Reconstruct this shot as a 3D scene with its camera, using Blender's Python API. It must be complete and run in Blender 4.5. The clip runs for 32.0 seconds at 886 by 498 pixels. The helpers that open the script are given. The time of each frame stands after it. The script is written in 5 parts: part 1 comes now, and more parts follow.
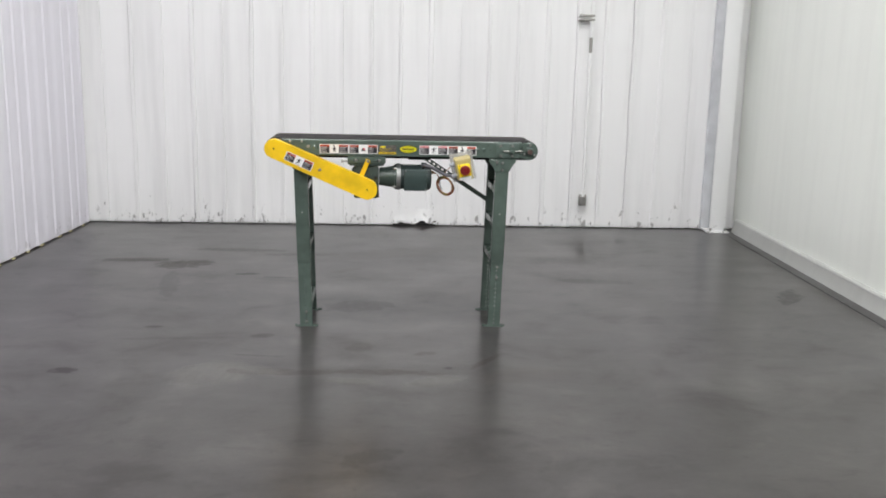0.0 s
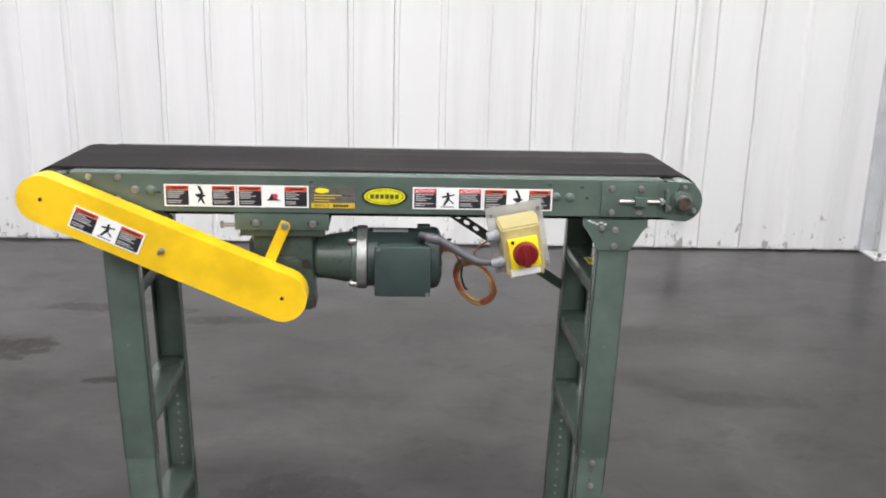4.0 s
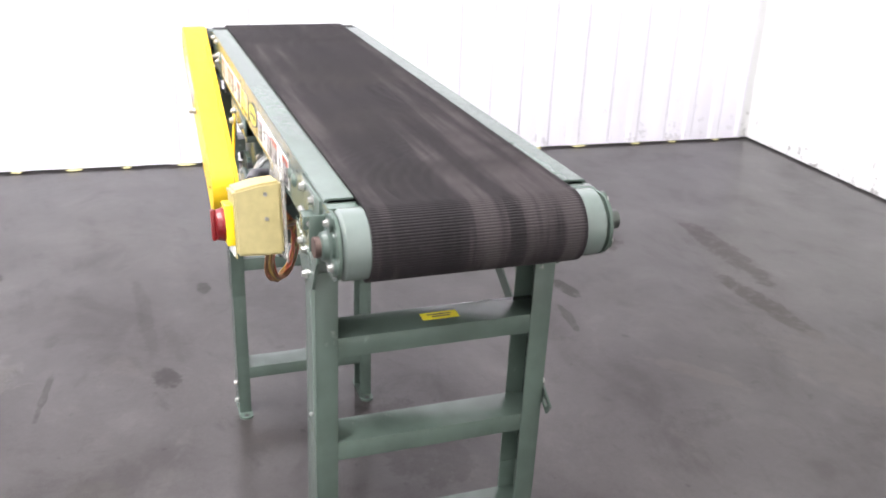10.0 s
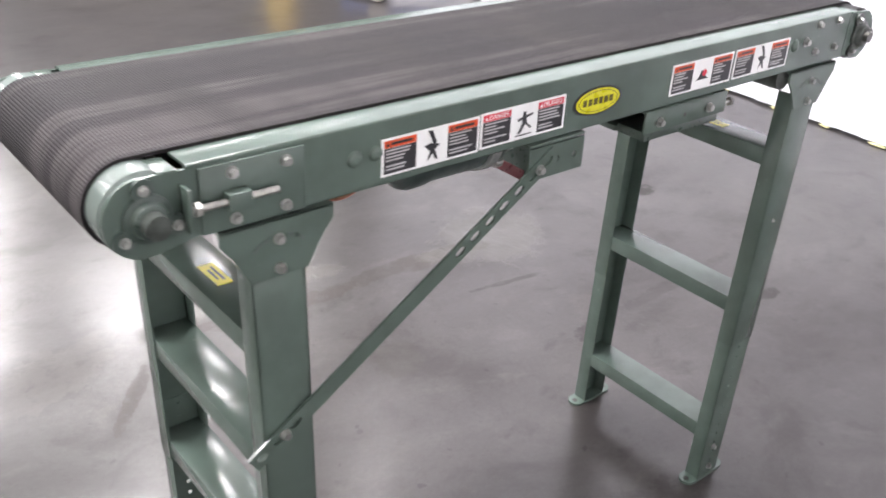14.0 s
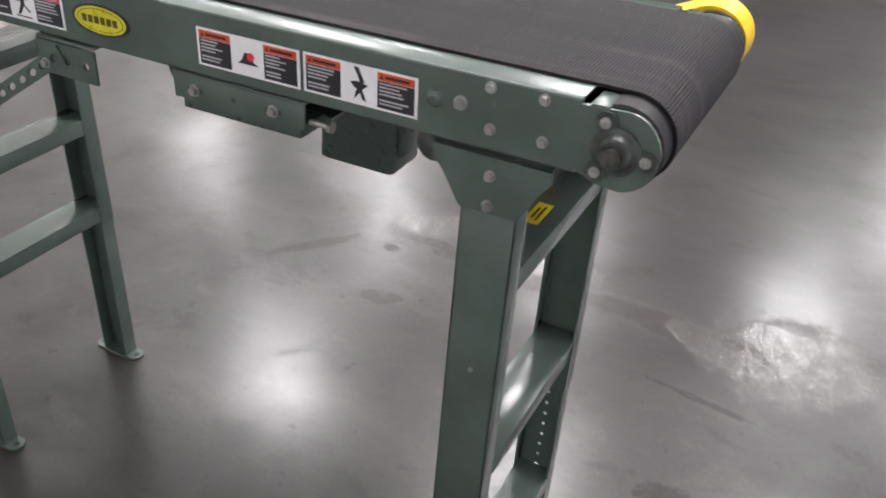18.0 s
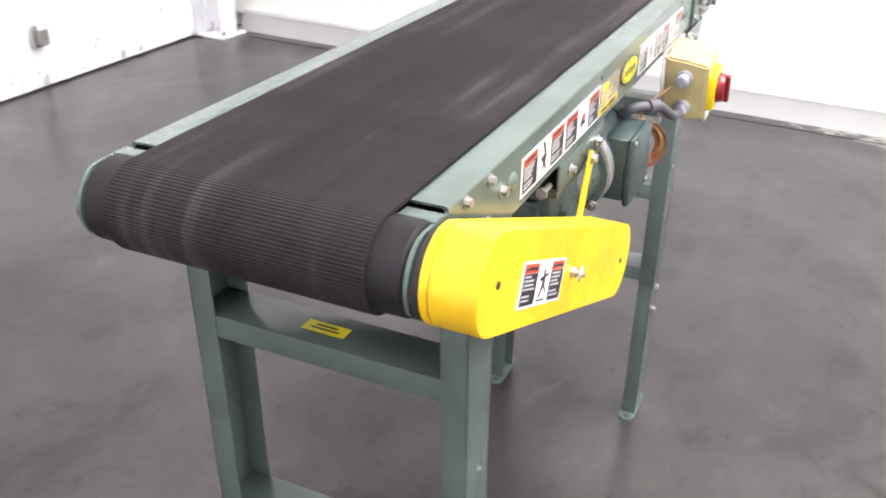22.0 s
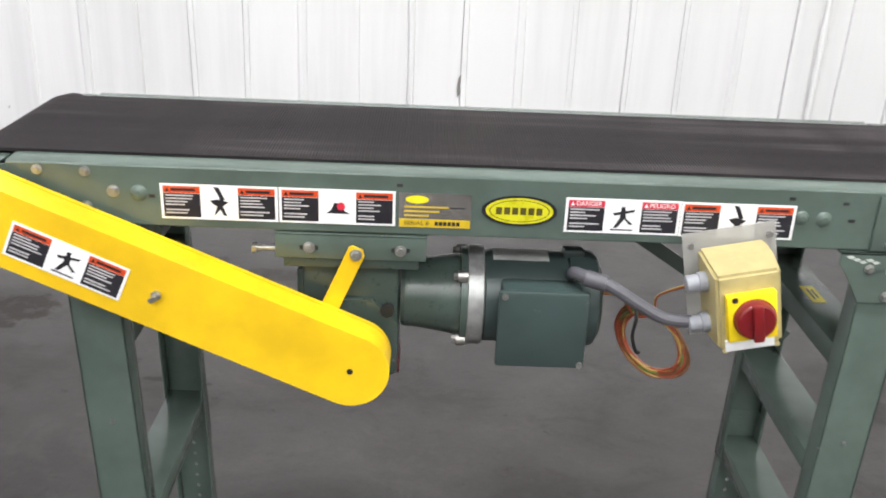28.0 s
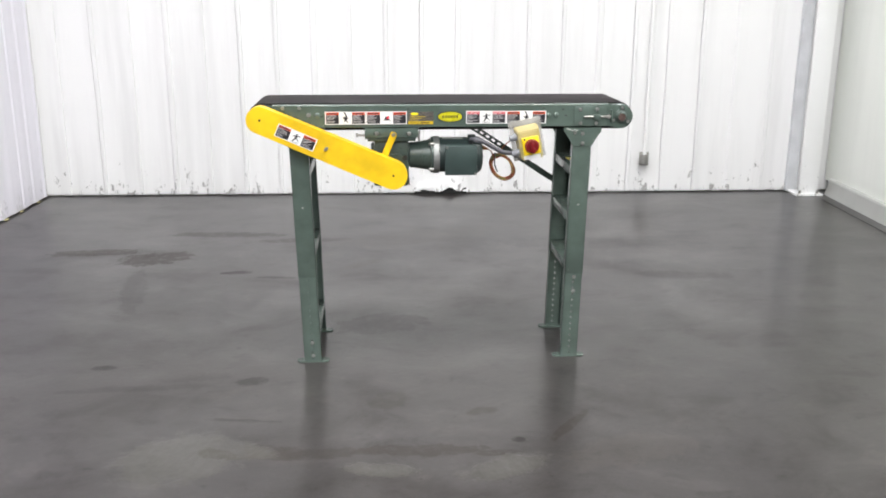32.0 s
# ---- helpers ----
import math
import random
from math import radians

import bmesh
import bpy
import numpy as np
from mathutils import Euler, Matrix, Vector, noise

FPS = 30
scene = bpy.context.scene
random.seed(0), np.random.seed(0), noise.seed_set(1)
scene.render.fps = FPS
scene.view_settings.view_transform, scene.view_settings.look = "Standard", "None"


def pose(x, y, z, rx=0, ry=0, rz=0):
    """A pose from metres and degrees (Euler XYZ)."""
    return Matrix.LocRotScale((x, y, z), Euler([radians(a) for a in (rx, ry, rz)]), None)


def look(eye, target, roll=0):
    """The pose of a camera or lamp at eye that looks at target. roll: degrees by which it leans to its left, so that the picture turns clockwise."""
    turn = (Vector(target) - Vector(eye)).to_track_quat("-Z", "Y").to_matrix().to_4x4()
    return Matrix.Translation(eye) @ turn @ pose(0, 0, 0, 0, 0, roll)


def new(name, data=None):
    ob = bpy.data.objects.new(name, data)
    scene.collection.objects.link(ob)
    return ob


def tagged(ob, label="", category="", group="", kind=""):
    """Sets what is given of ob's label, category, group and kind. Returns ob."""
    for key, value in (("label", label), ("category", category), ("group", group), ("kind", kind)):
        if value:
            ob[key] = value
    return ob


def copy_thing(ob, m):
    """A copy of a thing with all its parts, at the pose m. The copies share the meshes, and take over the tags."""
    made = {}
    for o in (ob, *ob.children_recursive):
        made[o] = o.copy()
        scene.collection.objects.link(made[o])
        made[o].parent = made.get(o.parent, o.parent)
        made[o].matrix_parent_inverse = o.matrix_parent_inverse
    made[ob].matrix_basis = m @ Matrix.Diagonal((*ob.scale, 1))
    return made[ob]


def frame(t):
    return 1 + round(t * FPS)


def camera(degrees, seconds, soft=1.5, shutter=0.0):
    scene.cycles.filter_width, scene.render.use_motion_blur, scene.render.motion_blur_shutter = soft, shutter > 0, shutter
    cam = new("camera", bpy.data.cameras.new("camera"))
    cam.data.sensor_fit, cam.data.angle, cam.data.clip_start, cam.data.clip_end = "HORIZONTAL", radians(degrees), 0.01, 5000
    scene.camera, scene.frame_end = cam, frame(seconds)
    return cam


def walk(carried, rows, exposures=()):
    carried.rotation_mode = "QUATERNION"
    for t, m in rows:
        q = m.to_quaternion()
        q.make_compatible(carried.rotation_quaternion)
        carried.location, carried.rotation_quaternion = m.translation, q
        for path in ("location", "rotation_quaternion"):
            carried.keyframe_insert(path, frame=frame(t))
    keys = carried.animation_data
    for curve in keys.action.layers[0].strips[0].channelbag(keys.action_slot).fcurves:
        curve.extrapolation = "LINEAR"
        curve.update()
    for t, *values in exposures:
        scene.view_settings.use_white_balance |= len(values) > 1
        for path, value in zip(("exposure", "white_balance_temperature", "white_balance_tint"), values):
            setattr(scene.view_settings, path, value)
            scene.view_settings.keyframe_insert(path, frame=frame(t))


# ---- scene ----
cam = camera(51.3, 32.0, soft=1.8, shutter=0.4)
PATH = [
    (0, (-0.201, -0.081, 1.465), (-0.051, 1.873, 1.067), 1.3),
    (1, (-0.188, 0.699, 1.477), (-0.041, 2.652, 1.071), 0.3),
    (2, (-0.147, 1.628, 1.462), (0.039, 3.558, 0.972), 1.1),
    (4.5, (0.095, 3.155, 1.425), (0.148, 5.080, 0.862), 1.9),
    (5, (0.241, 3.339, 1.448), (0.174, 5.23, 0.8), 1.9),
    (5.5, (0.412, 3.469, 1.434), (0.167, 5.327, 0.735), 1.7),
    (6, (0.608, 3.573, 1.444), (0.185, 5.377, 0.693), 2.1),
    (6.5, (0.8, 3.656, 1.448), (0.132, 5.378, 0.68), 1.7),
    (7, (1.001, 3.758, 1.446), (0.154, 5.396, 0.673), 2.1),
    (7.5, (1.187, 3.863, 1.449), (0.168, 5.384, 0.644), 1.8),
    (8, (1.346, 3.986, 1.447), (0.127, 5.343, 0.627), 2.0),
    (8.5, (1.476, 4.132, 1.45), (0.104, 5.327, 0.619), 2.2),
    (9, (1.582, 4.285, 1.445), (0.088, 5.327, 0.62), 2.5),
    (9.5, (1.688, 4.458, 1.462), (0.066, 5.298, 0.648), 0.8),
    (10, (1.721, 4.676, 1.453), (-0.01, 5.314, 0.681), 2.4),
    (10.5, (1.751, 4.890, 1.456), (-0.045, 5.264, 0.644), 2.3),
    (11, (1.748, 5.112, 1.458), (-0.069, 5.199, 0.627), 2.3),
    (11.5, (1.690, 5.321, 1.454), (-0.110, 5.104, 0.605), 2.2),
    (12, (1.599, 5.52, 1.446), (-0.132, 5.01, 0.583), 2.0),
    (12.5, (1.488, 5.703, 1.439), (-0.141, 4.957, 0.55), 2.4),
    (13, (1.339, 5.867, 1.435), (-0.159, 4.905, 0.524), 3.3),
    (13.5, (1.16, 6.004, 1.425), (-0.162, 4.828, 0.493), 2.9),
    (14, (0.952, 6.129, 1.425), (-0.187, 4.789, 0.471), 3.1),
    (14.5, (0.726, 6.23, 1.416), (-0.204, 4.749, 0.446), 3.5),
    (15, (0.496, 6.298, 1.412), (-0.236, 4.728, 0.412), 3.4),
    (15.5, (0.240, 6.341, 1.410), (-0.313, 4.711, 0.396), 3.3),
    (17.5, (-0.745, 6.262, 1.397), (-0.284, 4.625, 0.345), 3.5),
    (18, (-0.961, 6.155, 1.399), (-0.211, 4.629, 0.346), 3.0),
    (18.5, (-1.148, 6.014, 1.396), (-0.111, 4.657, 0.356), 2.2),
    (19, (-1.304, 5.854, 1.396), (-0.027, 4.709, 0.367), 2.0),
    (19.5, (-1.436, 5.664, 1.402), (0.015, 4.727, 0.395), 1.3),
    (20, (-1.515, 5.458, 1.402), (0.114, 4.828, 0.427), 1.7),
    (20.5, (-1.548, 5.236, 1.399), (0.186, 4.913, 0.448), 1.7),
    (21, (-1.547, 5.013, 1.397), (0.218, 5.091, 0.46), 1.4),
    (21.5, (-1.492, 4.791, 1.405), (0.218, 5.211, 0.459), 1.1),
    (22, (-1.412, 4.596, 1.41), (0.199, 5.333, 0.482), 0.9),
    (22.5, (-1.283, 4.452, 1.4), (0.184, 5.42, 0.445), 2.2),
    (23, (-1.15, 4.323, 1.402), (0.158, 5.525, 0.484), 2.8),
    (23.5, (-1.0, 4.224, 1.399), (0.128, 5.594, 0.476), 2.4),
    (24, (-0.843, 4.15, 1.397), (0.096, 5.656, 0.475), 2.5),
    (24.5, (-0.682, 4.1, 1.396), (0.072, 5.699, 0.461), 2.4),
    (25, (-0.523, 4.074, 1.394), (0.05, 5.74, 0.446), 3.2),
    (25.5, (-0.371, 4.067, 1.396), (0.024, 5.777, 0.435), 3.5),
    (26, (-0.247, 4.079, 1.396), (0.022, 5.809, 0.428), 3.8),
    (26.5, (-0.172, 4.087, 1.399), (-0.009, 5.826, 0.425), 3.5),
    (28.5, (-0.145, 3.53, 1.444), (-0.101, 5.391, 0.714), 2.5),
    (29, (-0.143, 3.244, 1.482), (-0.051, 5.099, 0.741), 2.2),
    (30, (-0.229, 2.589, 1.456), (-0.1, 4.472, 0.794), 1.0),
    (31, (-0.292, 1.94, 1.445), (-0.155, 3.845, 0.853), 0.7),
    (32, (-0.293, 1.395, 1.452), (-0.157, 3.317, 0.917), 0.2),
]
EXPOSURES = [(0.0, -0.80, 6500, 5), (1.0, -0.80, 6500, 5), (2.0, -0.77, 6500, 5), (4.5, -0.48, 6500, 6), (6.0, -0.29, 6500, 6), (7.0, -0.14, 6500, 7), (8.0, 0.06, 6500, 8), (9.0, 0.20, 6500, 9), (13.0, 0.44, 6500, 10),
             (14.0, 0.38, 6500, 10), (15.0, 0.10, 6500, 10), (17.5, -0.42, 6500, 10), (19.0, 0.07, 6500, 11), (20.0, 0.32, 6500, 13), (21.0, 0.64, 6500, 13), (22.0, 0.36, 6500, 13), (23.0, -0.44, 6500, 10), (24.0, -0.80, 6500, 7),
             (26.0, -0.46, 6500, 6), (28.5, -0.36, 6500, 5), (30.0, -0.37, 6500, 5), (32.0, -0.33, 6500, 5)]
walk(cam, [(t, look(eye, target, roll)) for t, eye, target, roll in PATH], EXPOSURES)

# ---- light and exposure ----
world = bpy.data.worlds.new("world")
scene.world = world
world.use_nodes = True
world.node_tree.nodes["Background"].inputs["Color"].default_value = (0.8, 0.88, 1.0, 1)
world.node_tree.nodes["Background"].inputs["Strength"].default_value = 0.35

LAMP_POWER = 240.0      # watts of each ceiling light
LAMP_HEIGHT = 6.0


# ---- materials ----
def material(name):
    m = bpy.data.materials.new(name)
    m.use_nodes = True
    return m, m.node_tree, m.node_tree.nodes["Principled BSDF"]


def node(tree, kind, **inputs):
    n = tree.nodes.new(kind)
    for key, value in inputs.items():
        n.inputs[key.replace("_", " ")].default_value = value
    return n


def coords(tree, scale=(1, 1, 1), rot=(0, 0, 0), own=False):
    """Texture coordinates in metres: of the world, or of the object itself."""
    mapping = tree.nodes.new("ShaderNodeMapping")
    mapping.inputs["Scale"].default_value = scale
    mapping.inputs["Rotation"].default_value = rot
    if own:
        src = tree.nodes.new("ShaderNodeTexCoord").outputs["Object"]
    else:
        src = tree.nodes.new("ShaderNodeNewGeometry").outputs["Position"]
    tree.links.new(src, mapping.inputs["Vector"])
    return mapping.outputs["Vector"]


def noise_of(tree, vec, scale, detail=4.0, rough=0.55, distortion=0.0):
    n = node(tree, "ShaderNodeTexNoise", Scale=scale, Detail=detail, Roughness=rough, Distortion=distortion)
    tree.links.new(vec, n.inputs["Vector"])
    return n.outputs["Fac"]


def ramp(tree, fac, stops):
    r = tree.nodes.new("ShaderNodeValToRGB")
    r.color_ramp.interpolation = "EASE"
    els = r.color_ramp.elements
    while len(els) < len(stops):
        els.new(0.5)
    for el, (pos, col) in zip(els, stops):
        el.position = pos
        el.color = (*col, 1) if not isinstance(col, (int, float)) else (col, col, col, 1)
    tree.links.new(fac, r.inputs["Fac"])
    return r.outputs["Color"]


def mix(tree, fac, a, b, kind="MIX"):
    n = tree.nodes.new("ShaderNodeMix")
    n.data_type, n.blend_type = "RGBA", kind
    for socket, value in ((n.inputs[0], fac), (n.inputs[6], a), (n.inputs[7], b)):
        if isinstance(value, bpy.types.NodeSocket):
            tree.links.new(value, socket)
        elif isinstance(value, (int, float)):
            socket.default_value = value
        else:
            socket.default_value = (*value, 1)
    return n.outputs[2]


def maths(tree, op, a, b=0.0):
    n = tree.nodes.new("ShaderNodeMath")
    n.operation = op
    for socket, value in ((n.inputs[0], a), (n.inputs[1], b)):
        if isinstance(value, bpy.types.NodeSocket):
            tree.links.new(value, socket)
        else:
            socket.default_value = value
    return n.outputs[0]


def bump(tree, bsdf, height, strength, distance):
    b = node(tree, "ShaderNodeBump", Strength=strength, Distance=distance)
    tree.links.new(height, b.inputs["Height"])
    tree.links.new(b.outputs["Normal"], bsdf.inputs["Normal"])


def paint(name, colour, rough=0.4, wear=(0.3, 0.3, 0.28), amount=0.66, spec=0.5):
    """Sprayed paint on steel: faint mottling, scuffs, orange-peel."""
    m, tree, bsdf = material(name)
    vec = coords(tree)
    big = noise_of(tree, vec, 9.0, 5.0)
    fine = noise_of(tree, vec, 70.0, 6.0, 0.7)
    base = ramp(tree, big, [(0.3, tuple(c * 0.86 for c in colour)), (0.7, tuple(min(1, c * 1.12) for c in colour))])
    scuff = ramp(tree, maths(tree, "MULTIPLY", fine, noise_of(tree, vec, 14.0, 3.0)), [(amount * 0.62, 0.0), (amount * 0.72, 1.0)])
    tree.links.new(mix(tree, maths(tree, "MULTIPLY", scuff, 0.5), base, wear), bsdf.inputs["Base Color"])
    tree.links.new(ramp(tree, fine, [(0.3, rough * 0.85), (0.7, min(1.0, rough * 1.25))]), bsdf.inputs["Roughness"])
    bsdf.inputs["Specular IOR Level"].default_value = spec
    bump(tree, bsdf, noise_of(tree, vec, 420.0, 2.0), 0.06, 0.001)
    return m


def plain(name, colour, rough=0.5, metal=0.0, grain=0.12, scale=60.0, spec=0.5):
    """A plain coloured surface with a little grain."""
    m, tree, bsdf = material(name)
    vec = coords(tree)
    n = noise_of(tree, vec, scale, 4.0)
    lo, hi = tuple(c * (1 - grain) for c in colour), tuple(min(1, c * (1 + grain)) for c in colour)
    tree.links.new(ramp(tree, n, [(0.3, lo), (0.7, hi)]), bsdf.inputs["Base Color"])
    tree.links.new(ramp(tree, n, [(0.3, rough * 0.85), (0.7, min(1, rough * 1.15))]), bsdf.inputs["Roughness"])
    bsdf.inputs["Metallic"].default_value = metal
    bsdf.inputs["Specular IOR Level"].default_value = spec
    return m


DARK, BROWN, PALE = (0.017, 0.0145, 0.0140), (0.032, 0.026, 0.023), (0.072, 0.065, 0.060)
RUST, DUST, PALEST = (0.019, 0.0135, 0.0110), (0.040, 0.037, 0.033), (0.27, 0.255, 0.235)
# stains on the floor, and last a pale strip along the kerb: place, half length and width, turn, strength, tone
STAINS_AND_STRIP = [(-1.55, 6.50, 0.17, 0.10, 18, 0.8, RUST), (-1.93, 6.64, 0.22, 0.055, 3, 0.8, RUST), (-0.75, 6.86, 0.25, 0.04, 3, 0.6, RUST), (-1.25, 7.02, 0.3, 0.05, -4, 0.6, RUST),
          (-1.53, 5.90, 0.05, 0.30, 10, 0.35, DARK), (-0.29, 5.36, 0.18, 0.10, 12, 0.42, DARK), (-1.06, 6.20, 0.06, 0.025, 4, 0.9, DARK), (-0.84, 6.10, 0.08, 0.015, -8, 0.7, DARK),
          (-0.18, 4.146, 0.18, 0.032, -2, 0.65, BROWN), (-0.54, 4.140, 0.18, 0.028, 2, 0.5, BROWN), (-0.66, 4.158, 0.08, 0.040, -10, 0.6, BROWN), (-0.83, 4.155, 0.05, 0.028, -20, 0.9, BROWN),
          (0.08, 4.112, 0.07, 0.016, 6, 0.7, BROWN), (0.36, 4.30, 0.13, 0.016, 53, 0.7, BROWN), (0.52, 4.10, 0.20, 0.08, 15, 0.35, PALE),
          (-0.80, 4.405, 0.11, 0.010, -8, 0.6, DARK), (-0.27, 4.54, 0.07, 0.05, 30, 0.55, DUST), (0.07, 4.43, 0.05, 0.022, 20, 0.6, BROWN), (0.16, 4.20, 0.022, 0.014, 0, 0.9, DARK),
          (1.34, 6.02, 0.22, 0.05, -8, 0.3, DARK), (-1.66, 4.18, 0.050, 0.036, 0, 1.0, DARK), (-1.40, 4.91, 0.040, 0.022, 0, 0.8, DARK), (-1.22, 4.70, 0.26, 0.020, 3, 0.30, DARK),
          (-0.80, 4.74, 0.050, 0.032, 15, 0.7, DARK), (-0.08, 6.91, 0.40, 0.14, 20, 0.4, PALE), (2.53, 5.62, 0.16, 0.06, 62, 0.7, DARK), (0.95, 6.7, 0.45, 0.10, -6, 0.22, DARK),
          (-0.20, 3.18, 0.10, 0.05, 30, 0.4, DARK), (-0.40, 6.32, 0.14, 0.03, 40, 0.5, PALE), (2.74, 3.15, 0.19, 1.50, -8, 1.0, PALEST)]
# clear spilled films that dried wrinkled: place, half length and width, turn
FILMS = [(-0.95, 4.14, 0.17, 0.125, 24), (-0.72, 4.16, 0.07, 0.035, -20), (0.10, 4.02, 0.12, 0.05, 20), (-0.30, 4.02, 0.10, 0.035, -12)]


def floor_material():
    """Sealed concrete, walked and driven over: clouds, scuffs, dull specks in the sealer and spilled patches."""
    m, tree, bsdf = material("sealed_concrete")
    vec = coords(tree)
    broad = noise_of(tree, vec, 0.8, 3.0, 0.5)
    mid = noise_of(tree, coords(tree, (1.0, 1.25, 1.0), (0, 0, 0.2)), 2.4, 8.0, 0.66, 0.4)
    spots = noise_of(tree, coords(tree, (0.8, 1.1, 1.0), (0, 0, 0.15)), 5.0, 7.0, 0.66, 0.5)
    drags = noise_of(tree, coords(tree, (0.5, 2.4, 1.0), (0, 0, 0.6)), 3.0, 6.0, 0.62)
    base = ramp(tree, broad, [(0.28, (0.028, 0.0250, 0.0250)), (0.52, (0.039, 0.0352, 0.0345)), (0.75, (0.051, 0.0462, 0.0440))])
    base = mix(tree, ramp(tree, mid, [(0.50, 0.0), (0.66, 0.55)]), base, (0.022, 0.0188, 0.018))
    base = mix(tree, ramp(tree, mid, [(0.32, 0.40), (0.46, 0.0)]), base, (0.062, 0.0555, 0.052))
    base = mix(tree, ramp(tree, spots, [(0.56, 0.0), (0.68, 0.60)]), base, (0.018, 0.0152, 0.0148))
    base = mix(tree, ramp(tree, spots, [(0.30, 0.38), (0.42, 0.0)]), base, (0.068, 0.061, 0.056))
    base = mix(tree, ramp(tree, drags, [(0.60, 0.0), (0.74, 0.35)]), base, (0.066, 0.0595, 0.056))
    specks = noise_of(tree, vec, 16.0, 4.0, 0.6)
    base = mix(tree, ramp(tree, specks, [(0.66, 0.0), (0.71, 0.75)]), base, (0.014, 0.0118, 0.0115))
    grit = noise_of(tree, vec, 75.0, 4.0, 0.7)
    base = mix(tree, ramp(tree, grit, [(0.35, 0.22), (0.70, 0.0)]), base, (0.020, 0.0175, 0.017))
    ragged = noise_of(tree, vec, 13.0, 8.0, 0.74)
    holed = ramp(tree, noise_of(tree, vec, 22.0, 6.0, 0.7), [(0.36, 0.35), (0.50, 1.0)])

    def blot(x, y, rx, ry, turn):
        """A ragged patch: 1 inside, 0 outside."""
        m4 = tree.nodes.new("ShaderNodeMapping")
        m4.vector_type = "TEXTURE"
        m4.inputs["Location"].default_value = (x, y, 0)
        m4.inputs["Rotation"].default_value = (0, 0, radians(turn))
        m4.inputs["Scale"].default_value = (rx * 1.15, ry * 1.15, 1)
        tree.links.new(tree.nodes.new("ShaderNodeNewGeometry").outputs["Position"], m4.inputs["Vector"])
        far = tree.nodes.new("ShaderNodeVectorMath")
        far.operation = "LENGTH"
        tree.links.new(m4.outputs["Vector"], far.inputs[0])
        shape = maths(tree, "ADD", far.outputs["Value"], maths(tree, "MULTIPLY", maths(tree, "SUBTRACT", ragged, 0.5), 2.5))
        return ramp(tree, maths(tree, "MULTIPLY", shape, 0.6), [(0.57, 1.0), (0.70, 0.0)])

    stain_strip_all, film = None, None
    for x, y, rx, ry, turn, strength, tone in STAINS_AND_STRIP:
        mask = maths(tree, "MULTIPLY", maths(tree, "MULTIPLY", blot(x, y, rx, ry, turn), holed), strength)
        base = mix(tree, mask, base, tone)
        stain_strip_all = mask if stain_strip_all is None else maths(tree, "MAXIMUM", stain_strip_all, mask)
    for patch in FILMS:
        mask = blot(*patch)
        film = mask if film is None else maths(tree, "MAXIMUM", film, mask)
    base = mix(tree, maths(tree, "MULTIPLY", film, 0.35), base, (0.060, 0.058, 0.046))
    tree.links.new(base, bsdf.inputs["Base Color"])
    # sealer worn off in specks and in larger clouds
    pits = ramp(tree, noise_of(tree, vec, 30.0, 8.0, 0.74, 0.3), [(0.545, 0.0), (0.60, 1.0)])
    pits = maths(tree, "MULTIPLY", pits, ramp(tree, noise_of(tree, vec, 4.3, 5.0, 0.62), [(0.44, 0.10), (0.58, 1.0)]))
    clouds = ramp(tree, noise_of(tree, coords(tree, (0.8, 1.0, 1.0), (0, 0, 0.5)), 1.7, 7.0, 0.66, 0.5), [(0.40, 0.0), (0.62, 1.0)])
    rough = ramp(tree, mid, [(0.25, 0.275), (0.52, 0.295), (0.80, 0.37)])
    rough = mix(tree, 0.35, rough, ramp(tree, drags, [(0.30, 0.28), (0.75, 0.35)]))
    rough = mix(tree, maths(tree, "MULTIPLY", stain_strip_all, 0.6), rough, (0.46, 0.46, 0.46))
    rough = mix(tree, maths(tree, "MULTIPLY", pits, 0.25), rough, (0.42, 0.42, 0.42))
    tree.links.new(rough, bsdf.inputs["Roughness"])
    worn = ramp(tree, mid, [(0.25, 0.31), (0.75, 0.19)])
    worn = mix(tree, ramp(tree, spots, [(0.45, 0.0), (0.85, 0.6)]), worn, (0.19, 0.19, 0.19))
    worn = mix(tree, maths(tree, "MULTIPLY", clouds, 0.35), worn, (0.15, 0.15, 0.15))
    worn = mix(tree, maths(tree, "MULTIPLY", pits, 0.3), worn, (0.12, 0.12, 0.12))
    worn = mix(tree, maths(tree, "MULTIPLY", stain_strip_all, 0.7), worn, (0.10, 0.10, 0.10))
    tree.links.new(worn, bsdf.inputs["Specular IOR Level"])
    sealed = ramp(tree, mid, [(0.30, 0.47), (0.72, 0.27)])
    sealed = mix(tree, maths(tree, "MULTIPLY", clouds, 0.40), sealed, (0.12, 0.12, 0.12))
    sealed = mix(tree, maths(tree, "MULTIPLY", pits, 0.9), sealed, (0.03, 0.03, 0.03))
    sealed = mix(tree, maths(tree, "MULTIPLY", stain_strip_all, 0.95), sealed, (0.02, 0.02, 0.02))
    sealed = mix(tree, maths(tree, "MULTIPLY", film, 0.9), sealed, (0.60, 0.60, 0.60))
    tree.links.new(sealed, bsdf.inputs["Coat Weight"])
    bsdf.inputs["Coat Roughness"].default_value = 0.165
    swell = mix(tree, 0.5, noise_of(tree, vec, 6.0, 4.0), noise_of(tree, vec, 38.0, 7.0, 0.68))
    wrinkles = maths(tree, "MULTIPLY", film, maths(tree, "ADD", 0.8, maths(tree, "MULTIPLY", noise_of(tree, coords(tree, (1.0, 0.45, 1.0), (0, 0, 0.7)), 22.0, 3.0, 0.6), 3.0)))
